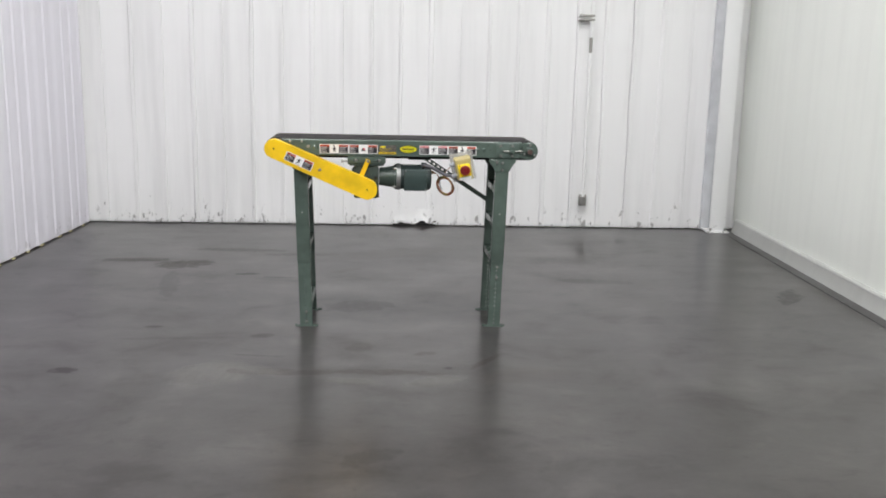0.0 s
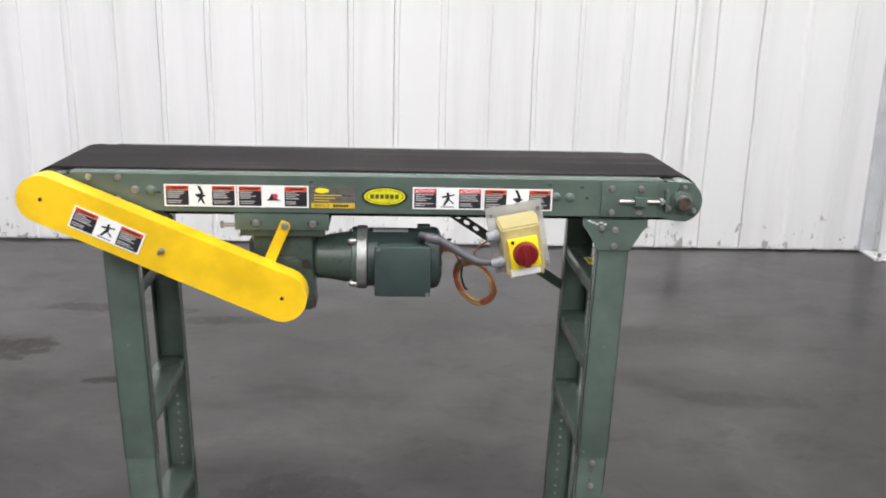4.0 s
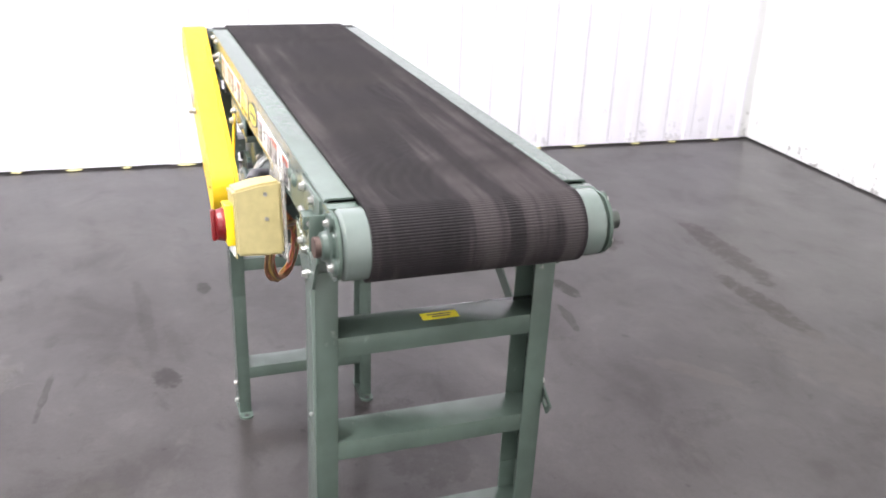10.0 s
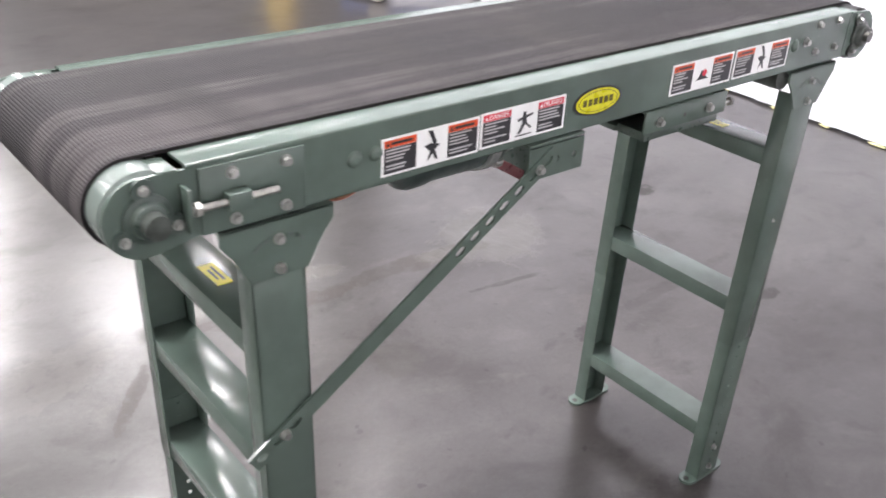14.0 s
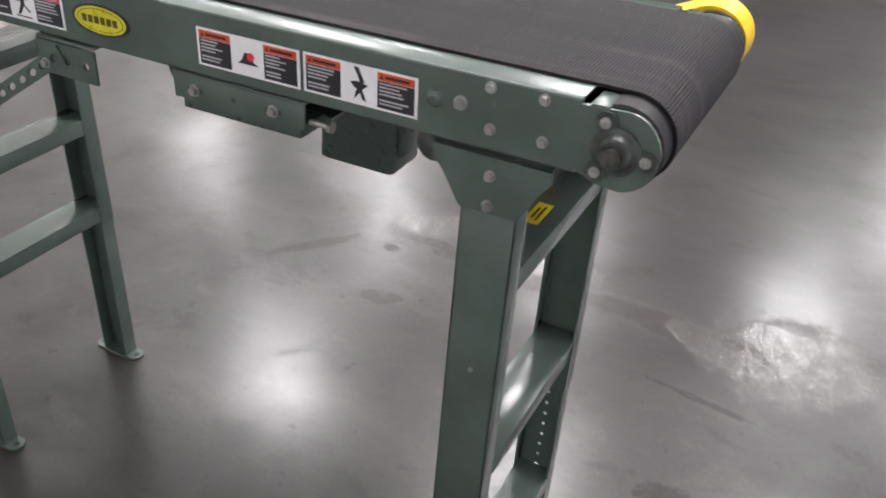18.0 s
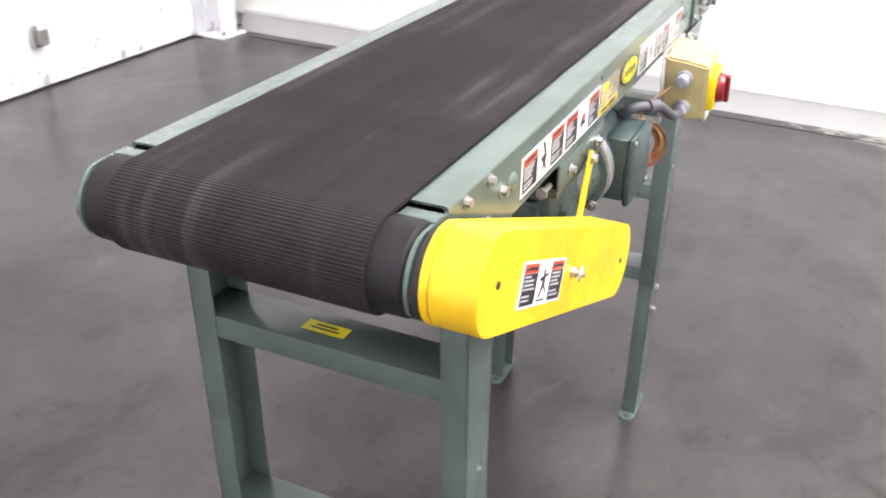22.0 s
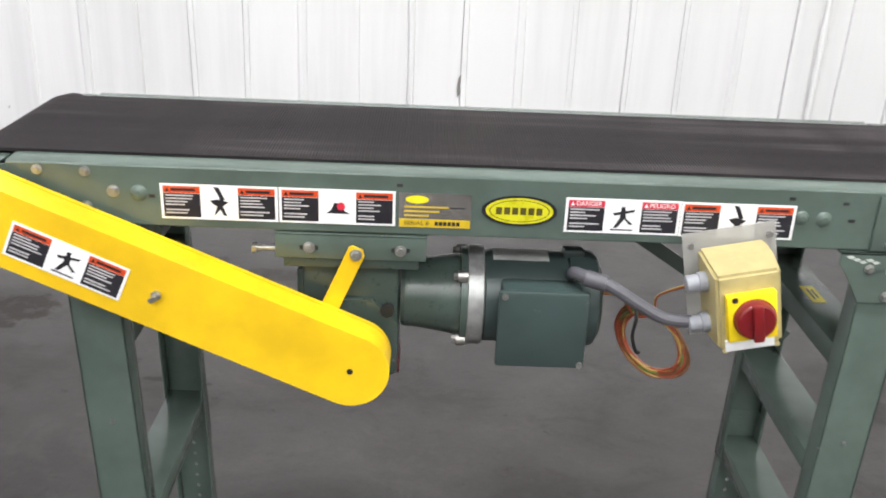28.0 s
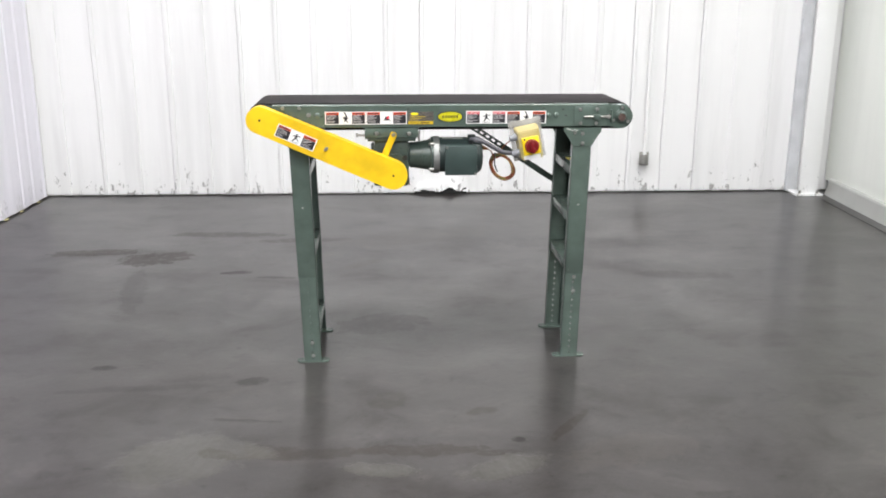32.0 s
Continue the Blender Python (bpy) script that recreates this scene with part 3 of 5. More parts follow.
structure("trim_corner", bm, plain("shaded_corner_strip", (0.62, 0.63, 0.65), 0.5, 0, 0.08, 8), "corner flashing beside the column, the shadow there put into its grey", ROOM)

# angle strip in the corner of the two sheet walls
bm = bmesh.new()
box(bm, -2.775, -2.722, -0.052, 0.012, 0.012, NORTH_TOP, 0.004)
structure("trim_angle", bm, WALL_N, "white angle strip in the corner of the sheet walls", ROOM)

# lock rod on the north wall
rod = thing("lock_rod", "white lock rod with steel brackets on the sheet wall", "rod")
rod.matrix_world = ROOM @ pose(1.688, -0.015, 0)
bm = bmesh.new()
tube(bm, (0, -0.028, 0.27), (0.0, -0.028, 3.2), 0.013, n=14)
part("bar", bm, POST_WHITE, rod)
bm = bmesh.new()
tube(bm, (0, -0.036, 0.225), (0, -0.036, 0.295), 0.026, n=14)
box(bm, -0.035, 0.035, -0.02, 0.0, 0.21, 0.31, 0.004)
part("foot_socket", bm, STEEL, rod, "dull steel socket")
bm = bmesh.new()
tube(bm, (0, -0.028, 1.48), (0, -0.028, 1.57), 0.017, n=14)
part("sleeve", bm, POST_WHITE, rod)
bm = bmesh.new()
tube(bm, (0, -0.028, 1.57), (0, -0.028, 1.70), 0.014, n=14)
part("worn_band", bm, STEEL, rod, "band with worn paint")
for z in (1.85, 1.885):
    bm = bmesh.new()
    box(bm, -0.11, 0.02, -0.05, 0.0, z - 0.009, z + 0.009, 0.003)
    part("bracket", bm, STEEL, rod, "grey steel bracket")

# crumpled foot of one sheet, and a peeled mark higher up
bm = bmesh.new()
nx, nz = 24, 6
def flap(i, j, back):
    lift = 1 - j / nz
    out = 0.002 + 0.020 * lift ** 1.4 * max(0.15, 0.55 + noise.noise(Vector((i * 0.31, j * 0.4, 2.0)))) + 0.016 * lift * math.exp(-((i - 16) / 2.2) ** 2)
    foot = 0.020 + 0.010 * noise.noise(Vector((i * 0.5, 3.1, 0))) + 0.034 * math.exp(-((i - 16) / 2.0) ** 2) + 0.016 * math.exp(-((i - 5) / 1.6) ** 2)
    return bm.verts.new((-0.045 + 0.42 * i / nx, -out + (0.003 if back else 0.0), foot + (0.15 - foot) * j / nz))
sheets = [[[flap(i, j, back) for i in range(nx + 1)] for j in range(nz + 1)] for back in (False, True)]
for back, grid in enumerate(sheets):
    for j in range(nz):
        for i in range(nx):
            bm.faces.new((grid[j][i], grid[j][i + 1], grid[j + 1][i + 1], grid[j + 1][i]))
for j, i2 in ((0, None), (nz, None)):
    for i in range(nx):
        bm.faces.new((sheets[0][j][i], sheets[1][j][i], sheets[1][j][i + 1], sheets[0][j][i + 1]))
for i in (0, nx):
    for j in range(nz):
        bm.faces.new((sheets[0][j][i], sheets[0][j + 1][i], sheets[1][j + 1][i], sheets[1][j][i]))
dent = tagged(new("bent_sheet_edge", mesh_of("bent_sheet_edge", bm, WALL_N)), "crumpled and torn foot of a white wall sheet", "wall sheet", "", "structure")
dent.matrix_world = ROOM
# black strip in place of the shade in the gap behind the lifted foot
bm = bmesh.new()
box(bm, -0.03, 0.36, -0.0065, -0.0020, 0.002, 0.046)
gap = tagged(new("trim_gap_shade", mesh_of("trim_gap_shade", bm, BLACK)), "black strip painted in for the shade behind the torn sheet foot", "gap", "", "structure")
gap.matrix_world = ROOM
bm = bmesh.new()
slab(bm, [(0.00, 0.38), (0.014, 0.40), (0.010, 0.44), (0.030, 0.49), (0.024, 0.51), (0.002, 0.47), (-0.004, 0.42)], -0.0025, -0.0005)
peel = tagged(new("peeled_paint_mark", mesh_of("peeled_paint_mark", bm, plain("peeled_mark", (0.25, 0.24, 0.23), 0.7))), "dark peeled paint mark on the white sheet wall", "mark", "", "structure")
peel.matrix_world = ROOM

# lamps in rows under the ceiling
lamp = thing("ceiling_light", "white boxed warehouse ceiling light, switched on", "ceiling light", (0, 0, 0), "ceiling lights")
bm = bmesh.new()
box(bm, -0.46, 0.46, -0.46, 0.46, 0.02, 0.16, 0.01)
part("housing", bm, WALL_FAR, lamp)
bm = bmesh.new()
box(bm, -0.43, 0.43, -0.43, 0.43, 0.0, 0.018, 0.004)
part("diffuser", bm, LAMP_GLOW, lamp, "glowing white diffuser")
bm = bmesh.new()
tube(bm, (0, 0, 0.16), (0, 0, NORTH_TOP - LAMP_HEIGHT), 0.012)
part("stem", bm, STEEL, lamp)
spots = [(x, -5.2) for x in (-4.9, -2.8, 2.8, 5.7, 9.4)] + [(-0.75, -5.55)] + [(x, -0.7) for x in (-4.4, -1.2, 1.4, 7.8)] + [(4.65, -0.95)] + [(x, 3.8) for x in (-1.3, 1.4)] + [(x, -9.8) for x in (-2.0, 4.4, 9.6)]
lamp.matrix_world = pose(spots[0][0], spots[0][1], LAMP_HEIGHT)
tubes = bpy.data.lights.new("tubes", "AREA")
tubes.shape, tubes.size, tubes.energy, tubes.color = "SQUARE", 0.85, LAMP_POWER, (1.0, 0.972, 0.985)
for k, (x, y) in enumerate(spots):
    if k:
        copy_thing(lamp, pose(x, y, LAMP_HEIGHT))
    new("tubes", tubes).location = (x, y, LAMP_HEIGHT - 0.01)


# ---- the belt conveyor ----
Y_F, Y_R = 4.920, 5.303            # outer faces of the two side rails
X_D, X_T = -0.692, 0.600           # rail ends at the drive and the tail
Z_B, Z_T = 0.955, 1.041            # foot and top of the rails
AX_D, AX_T, AX_Z = -0.735, 0.645, 0.993
R_BELT = 0.0520
BELT_Y0, BELT_Y1 = 4.9608, 5.2622
conveyor = thing("belt_conveyor", "grey-green steel belt conveyor with black ribbed belt on two leg frames", "belt conveyor", (0, 5.11, 0))
C = pose(0, -5.11, 0)


def cpart(name, bm, mat, parent=None, label=""):
    """A part of the conveyor whose mesh is given in world metres."""
    bmesh.ops.transform(bm, verts=bm.verts, matrix=C)
    return part(name, bm, mat, parent or conveyor, label)


# belt: one ribbed loop round both pulleys
def belt_loop():
    pitch, high = 0.0042, 0.0007
    flat, arc = AX_T - AX_D, math.pi * R_BELT
    total = 2 * (flat + arc)
    count = int(total / pitch)
    bm, loops = bmesh.new(), []
    for k in range(count):
        for f, h in ((0.0, 0.0), (0.22, high), (0.62, high), (0.84, 0.0)):
            s = (k + f) * total / count
            r = R_BELT - high + h
            if s < flat:
                x, z = AX_D + s, AX_Z + r
            elif s < flat + arc:
                a = math.pi / 2 - (s - flat) / R_BELT
                x, z = AX_T + r * math.cos(a), AX_Z + r * math.sin(a)
            elif s < 2 * flat + arc:
                x, z = AX_T - (s - flat - arc), AX_Z - r
            else:
                a = -math.pi / 2 - (s - 2 * flat - arc) / R_BELT
                x, z = AX_D + r * math.cos(a), AX_Z + r * math.sin(a)
            inner = (R_BELT - 0.0045) / r
            inx = x if s < flat or flat + arc <= s < 2 * flat + arc else (AX_T if s < flat + arc else AX_D) + (x - (AX_T if s < flat + arc else AX_D)) * inner
            inz = AX_Z + (z - AX_Z) * inner
            loops.append([bm.verts.new((px, py, pz)) for px, py, pz in ((x, BELT_Y0, z), (x, BELT_Y1, z), (inx, BELT_Y1, inz), (inx, BELT_Y0, inz))])
    for one, two in zip(loops, loops[1:] + loops[:1]):
        for j in range(4):
            bm.faces.new((one[j], one[(j + 1) % 4], two[(j + 1) % 4], two[j]))
    return bm


cpart("belt", belt_loop(), BELT, None, "worn black cross-ribbed rubber belt")

# slider bed between the rails
bm = bmesh.new()
box(bm, X_D + 0.02, X_T - 0.02, Y_F + 0.004, Y_R - 0.004, AX_Z + R_BELT - 0.0105, AX_Z + R_BELT - 0.0075)
cpart("slider_bed", bm, CAST)

# bolt heads, one mesh for all
bm = bmesh.new()
tube(bm, (0, 0, 0), (0, -0.0018, 0), 0.0098, n=20)
tube(bm, (0, -0.0018, 0), (0, -0.0075, 0), 0.0074, 0.0068, n=6)
bmesh.ops.scale(bm, vec=(0.78, 1, 0.78), verts=bm.verts)
BOLT = mesh_of("bolt", bm, ZINC)
bm = bmesh.new()
tube(bm, (0, 0, 0), (0, -0.0025, 0), 0.0095, 0.0078, n=18)
tube(bm, (0, -0.0025, 0), (0, -0.0045, 0), 0.0078, 0.0035, n=18)
RIVET = mesh_of("painted_bolt", bm, GREEN)
BOLT_ROOM = random.Random(2)


def put_bolts(rows, parent):
    for x, z, face, kind, size, lift in rows:
        y = (Y_F if face < 0 else Y_R) + face * lift
        m = pose(x, y - 5.11, z, 0, 0, 0 if face < 0 else 180) @ pose(0, 0, 0, 0, 360 * BOLT_ROOM.random(), 0) @ Matrix.Scale(size, 4)
        ob = shared("bolt", BOLT if kind else RIVET, conveyor, m)
        if parent is not None:
            ob.parent = parent


# side rails: channels with the web outside and flanges turned in
for face, y0 in ((-1, Y_F), (1, Y_R)):
    bm = bmesh.new()
    t = 0.0028
    ya, yb = (y0, y0 + t) if face < 0 else (y0 - t, y0)
    yi = y0 + 0.040 if face < 0 else y0 - 0.040
    lo, hi = min(y0, yi), max(y0, yi)
    box(bm, X_D, X_T, ya, yb, Z_B + 0.003, Z_T - 0.003)
    r = 0.004
    profile = [(y0, Z_T - r), (y0 - face * r * 0.3, Z_T - r * 0.3), (y0 - face * r, Z_T), (yi, Z_T), (yi, Z_T - t), (y0 - face * (r + t), Z_T - t), (y0 - face * t, Z_T - r - t)]
    for zz in (1, -1):
        pts = [(y, z if zz > 0 else Z_B + Z_T - z) for y, z in profile]
        ends = [[bm.verts.new((x, y, z)) for y, z in pts] for x in (X_D, X_T)]
        bm.faces.new(ends[0]), bm.faces.new(ends[1][::-1])
        for k in range(len(pts)):
            j = (k + 1) % len(pts)
            bm.faces.new((ends[0][j], ends[0][k], ends[1][k], ends[1][j]))
    cpart("side_rail", bm, GREEN)

OILY = plain("oily_steel", (0.10, 0.097, 0.092), 0.35, 0.8, 0.35, 120)
# end brackets that carry the pulleys
def end_plate(face, drive):
    y0 = Y_F if face < 0 else Y_R
    bm = bmesh.new()
    ax, sgn = (AX_D, -1) if drive else (AX_T, 1)
    edge = X_D if drive else X_T
    base = edge - sgn * (0.002 if drive else 0.05)
    pts = [(base, Z_T - 0.006), (base, Z_B + 0.006 if drive else Z_B + 0.012)]
    rr = 0.0465
    lowz = AX_Z - rr
    pts += [(ax - sgn * 0.012, lowz + 0.0025)]
    pts += [(ax + sgn * rr * math.cos(a), AX_Z + rr * math.sin(a)) for a in (math.pi * (-0.5 + k / 14) for k in range(1, 13))]
    pts += [(ax + sgn * 0.008, Z_T - 0.004)]
    if sgn < 0:
        pts = pts[::-1]
    ya, yb = (y0 - 0.0008, y0 + 0.0035) if face < 0 else (y0 - 0.0035, y0 + 0.0008)
    slab(bm, pts, ya, yb)
    # turned-in top lip between the slots
    lip0, lip1 = edge + sgn * 0.009, edge + sgn * 0.030
    yi = y0 - face * 0.040
    box(bm, min(lip0, lip1), max(lip0, lip1), min(y0, yi), max(y0, yi), Z_T - 0.006, Z_T - 0.003, 0.0008)
    return cpart("pulley_bracket", bm, GREEN)


for face in (-1, 1):
    for drive in (True, False):
        bracket = end_plate(face, drive)
        y0 = Y_F if face < 0 else Y_R
        ax = AX_D if drive else AX_T
        # flange bearing with three bolts and the shaft's end
        bm = bmesh.new()
        lathe(bm, (ax, y0 + face * 0.001, AX_Z), (0, face, 0), [(0, 0.027), (0.004, 0.027), (0.006, 0.021), (0.013, 0.0185), (0.015, 0.015)], 28)
        for k in range(3):
            a = radians(65 + 120 * k + (0 if drive else 20))
            tube(bm, (ax + 0.033 * math.cos(a), y0 + face * 0.001, AX_Z + 0.033 * math.sin(a)), (ax + 0.033 * math.cos(a), y0 + face * 0.0055, AX_Z + 0.033 * math.sin(a)), 0.012, n=16)
        cpart("bearing", bm, CAST if drive else GREEN_GEAR, bracket)
        for k in range(3):
            a = radians(65 + 120 * k + (0 if drive else 20))
            m = pose(ax + 0.033 * math.cos(a), y0 + face * 0.0056 - 5.11, AX_Z + 0.033 * math.sin(a), 0, 0, 0 if face < 0 else 180)
            shared("bolt", BOLT, bracket, m @ Matrix.Scale(0.8, 4))
        bm = bmesh.new()
        out = 0.024 if drive or face < 0 else 0.030
        tube(bm, (ax, y0, AX_Z), (ax, y0 + face * out, AX_Z), 0.0105 if drive else 0.0145, 0.0098 if drive else 0.0138, n=20)
        cpart("shaft_end", bm, OILY if drive else RUSTY if face < 0 else CAST, bracket)

# pulleys
bm = bmesh.new()
lathe(bm, (AX_D, Y_F + 0.006, AX_Z), (0, 1, 0), [(0, 0.044), (0.003, 0.0475), (Y_R - Y_F - 0.015, 0.0475), (Y_R - Y_F - 0.012, 0.044)], 48)
cpart("drive_pulley", bm, LAGGING, None, "black lagged drive pulley")
bm = bmesh.new()
lathe(bm, (AX_T, Y_F + 0.006, AX_Z), (0, 1, 0), [(0, 0.043), (0.004, 0.0475), (0.018, 0.0478), (Y_R - Y_F - 0.030, 0.0478), (Y_R - Y_F - 0.016, 0.0475), (Y_R - Y_F - 0.012, 0.043)], 48)
cpart("tail_pulley", bm, PULLEY, None, "pale green painted tail pulley")
# snub bar seen in the slots
bm = bmesh.new()
tube(bm, (X_T + 0.012, Y_F + 0.005, Z_T - 0.020), (X_T + 0.012, Y_R - 0.005, Z_T - 0.020), 0.010, n=16)
cpart("snub_roller", bm, STEEL)
bm = bmesh.new()
tube(bm, (-0.52, Y_F + 0.006, Z_B - 0.012), (-0.52, Y_R - 0.006, Z_B - 0.012), 0.022, n=20)
cpart("return_roller", bm, CAST)

# take-up at the tail: raised plate, block, screw and bent tab on each side
for face in (-1, 1):
    y0 = Y_F if face < 0 else Y_R
    ya, yb = (y0 - 0.004, y0 - 0.0004) if face < 0 else (y0 + 0.0004, y0 + 0.004)
    bm = bmesh.new()
    box(bm, 0.462, 0.588, ya, yb, Z_B + 0.002, 1.034, 0.0008)
    take = cpart("take_up_plate", bm, GREEN)
    bm = bmesh.new()
    yo = y0 + face * 0.020
    box(bm, 0.535, 0.562, min(y0 + face * 0.004, yo), max(y0 + face * 0.004, yo), 0.984, 1.004, 0.001)
    cpart("screw_block", bm, GREEN, take)
    bm = bmesh.new()
    tube(bm, (0.500, y0 + face * 0.012, 0.994), (0.606, y0 + face * 0.012, 0.994), 0.0042, n=12)
    tube(bm, (0.592, y0 + face * 0.012, 0.994), (0.599, y0 + face * 0.012, 0.994), 0.0085, n=6)
    cpart("take_up_screw", bm, STEEL, take, "bright steel screw")
    bm = bmesh.new()
    box(bm, 0.604, 0.609, min(y0, y0 + face * 0.022), max(y0, y0 + face * 0.022), 0.972, 1.022, 0.001)
    cpart("screw_tab", bm, GREEN, take)
    put_bolts([(0.485, 1.021, face, 1, 0.92, 0.004), (0.550, 1.022, face, 1, 0.92, 0.004), (0.487, 0.968, face, 1, 0.92, 0.004), (0.549, 0.968, face, 1, 0.92, 0.004)], take)
    put_bolts([(0.392, 0.999, face, 0, 1.15, 0.0), (0.362, 1.000, face, 0, 1.05, 0.0)], None)
# bolts of the drive end
for face in (-1, 1):
    put_bolts([(-0.654, 0.982, face, 1, 0.9, 0.0), (-0.652, 1.030, face, 1, 0.9, 0.0), (-0.590, 1.030, face, 1, 0.9, 0.0), (-0.592, 0.982, face, 1, 0.9, 0.0),
               (-0.555, 1.004, face, 1, 1.1, 0.0), (-0.522, 1.002, face, 0, 1.2, 0.0)], None)

# ---- leg frames ----
LEG_W, LEG_D = 0.072, 0.034
def channel_leg(x, face, z0, z1, hole, inset):
    """A U-shaped leg, web outside; the lower, slimmer one is pierced."""
    y0 = Y_F if face < 0 else Y_R
    w = LEG_W / 2 - inset
    bm = bmesh.new()
    t = 0.003
    yo = y0 - face * (inset + 0.0002)
    ya, yb = min(yo, yo - face * t), max(yo, yo - face * t)
    if hole:
        cells, z = [], z0
        while z < z1 - 0.001:
            z2 = min(z + 0.0254, z1)
            cells.append((z, z2, z2 - z > 0.02))
            z = z2
        pierced(bm, x - w, x + w, ya, yb, cells, hole, hole)
    else:
        box(bm, x - w, x + w, ya, yb, z0, z1, 0.0008)
    yi = yo - face * (LEG_D - inset)
    for sx in (-1, 1):
        xa, xb = sorted((x + sx * w, x + sx * (w - t)))
        box(bm, xa, xb, min(ya if face < 0 else yi, yi, yo), max(yi, yo), z0, z1, 0.0006)
    return bm


def rung(x, z):
    """A cross channel between the legs: flat top, lips turned down. z is the foot of its lip."""
    bm = bmesh.new()
    t, w, lip = 0.003, 0.0345, 0.030
    y0, y1 = Y_F + 0.004, Y_R - 0.004
    box(bm, x - w, x + w, y0, y1, z + lip, z + lip + t, 0.0006)
    for sx in (-1, 1):
        xa, xb = sorted((x + sx * w, x + sx * (w - t)))
        box(bm, xa, xb, y0 + 0.03, y1 - 0.03, z, z + lip + 0.0005, 0.0006)
    return bm


def leg_frame(x, rungs, joint, bolts_at, lean):
    """Two legs with rungs; lean is how far the feet stand off the line of the gussets."""
    frame_ob = new("leg_frame")
    frame_ob.parent = conveyor
    slope = lean / 0.88
    shear = Matrix(((1, 0, -slope, lean), (0, 1, 0, 0), (0, 0, 1, 0), (0, 0, 0, 1)))

    def leaned(name, bm, mat, label=""):
        bmesh.ops.transform(bm, verts=bm.verts, matrix=shear)
        return cpart(name, bm, mat, frame_ob, label)

    for face in (-1, 1):
        leaned("leg", channel_leg(x, face, joint, 0.905, 0.0, 0.0), GREEN)
        leaned("leg_extension", channel_leg(x, face, 0.006, joint + 0.10, 0.0068 if x < 0 else 0.0085, 0.0016), GREEN)
        y0 = Y_F if face < 0 else Y_R
        # gusset plate to the rail
        bm = bmesh.new()
        top = Z_B - 0.001
        pts = [(x - 0.073, top), (x - 0.073, top - 0.018), (x - 0.060, top - 0.034), (x - 0.037, 0.880), (x + 0.037, 0.880), (x + 0.060, top - 0.034), (x + 0.073, top - 0.018), (x + 0.073, top)]
        ya, yb = (y0 - 0.0045, y0 - 0.0005) if face < 0 else (y0 + 0.0005, y0 + 0.0045)
        slab(bm, pts, ya, yb)
        box(bm, x - 0.073, x + 0.073, min(ya, y0 - face * 0.038), max(yb, y0 - face * 0.038), top - 0.0035, top, 0.0006)
        cpart("gusset_plate", bm, GREEN, frame_ob)
        yg = ya if face < 0 else yb
        for sx in (-1, 1):
            bm = bmesh.new()
            arc = [(x + sx * dx, 0.928 + dz) for dx, dz in ((0.013, 0.004), (0.024, 0.001), (0.034, -0.006), (0.032, -0.011), (0.023, -0.004), (0.013, -0.001))]
            slab(bm, arc[::-sx], yg - 0.0003, yg + 0.0003)
            cpart("gusset_slot", bm, GREEN_GEAR, frame_ob)
        # foot plate with two eyes
        bm = bmesh.new()
        yc = y0 - face * 0.018
        ends = []
        for sx in (1, -1):
            cx = x + sx * 0.046
            ends += [(cx + sx * 0.019 * math.cos(a), yc + 0.019 * math.sin(a) * sx) for a in (math.pi * (k / 8 - 0.5) for k in range(9))]
        lower = [bm.verts.new((px, py, 0.0)) for px, py in ends]
        upper_v = [bm.verts.new((px, py, 0.006)) for px, py in ends]
        bm.faces.new(lower[::-1]), bm.faces.new(upper_v)
        for k in range(len(ends)):
            j = (k + 1) % len(ends)
            bm.faces.new((lower[k], lower[j], upper_v[j], upper_v[k]))
        leaned("foot_plate", bm, GREEN)
        for sx in (1, -1):
            bm = bmesh.new()
            tube(bm, (x + sx * 0.051, yc, 0.006), (x + sx * 0.051, yc, 0.0066), 0.0065, n=14)
            leaned("anchor_hole", bm, BLACK)
        put_bolts([(x, 0.928, face, 1, 0.95, 0.0045), (x, 0.890, face, 1, 0.95, 0.0045)], frame_ob)
        put_bolts([(x + 0.002 + lean - slope * z, z, face, 1, 0.95, -0.0008) for z in bolts_at], frame_ob)
        put_bolts([(x + lean - slope * 0.645, 0.645, face, 1, 0.45, 0.0002)], frame_ob)
    for z in rungs:
        leaned("rung", rung(x, z), GREEN)
    bm = bmesh.new()
    box(bm, x - 0.011, x + 0.011, 5.096, 5.156, rungs[0] + 0.0334, rungs[0] + 0.0340)
    leaned("sticker", bm, LABEL_YELLOW, "small yellow sticker with illegible print")
    for k in range(2):
        bm = bmesh.new()
        box(bm, x - 0.005 + 0.007 * k, x - 0.002 + 0.007 * k, 5.106 + 0.006 * k, 5.146 - 0.004 * k, rungs[0] + 0.0341, rungs[0] + 0.0344)
        leaned("print_bar", bm, LABEL_BLACK)
    return frame_ob


leg_frame(-0.598, (0.758, 0.434, 0.112), 0.362, (0.085, 0.030), 0.027)
leg_frame(0.498, (0.760, 0.572, 0.370), 0.360, (0.345, 0.285), -0.019)

# bare scratches and a spare bolt on the tail gusset
bm = bmesh.new()
for k in range(5):
    sx, sz = 0.432 + 0.009 * k, 0.948 - 0.0022 * (k % 3) - 0.0012 * k
    slab(bm, [(sx, sz), (sx + 0.006, sz - 0.0035), (sx + 0.0125, sz - 0.0010), (sx + 0.008, sz + 0.0018)], Y_F - 0.0049, Y_F - 0.0044)
cpart("paint_scratch", bm, plain("bare_scratch", (0.46, 0.49, 0.46), 0.5), None, "pale scratches through the paint")
put_bolts([(0.467, 0.931, -1, 1, 0.85, 0.0045)], None)

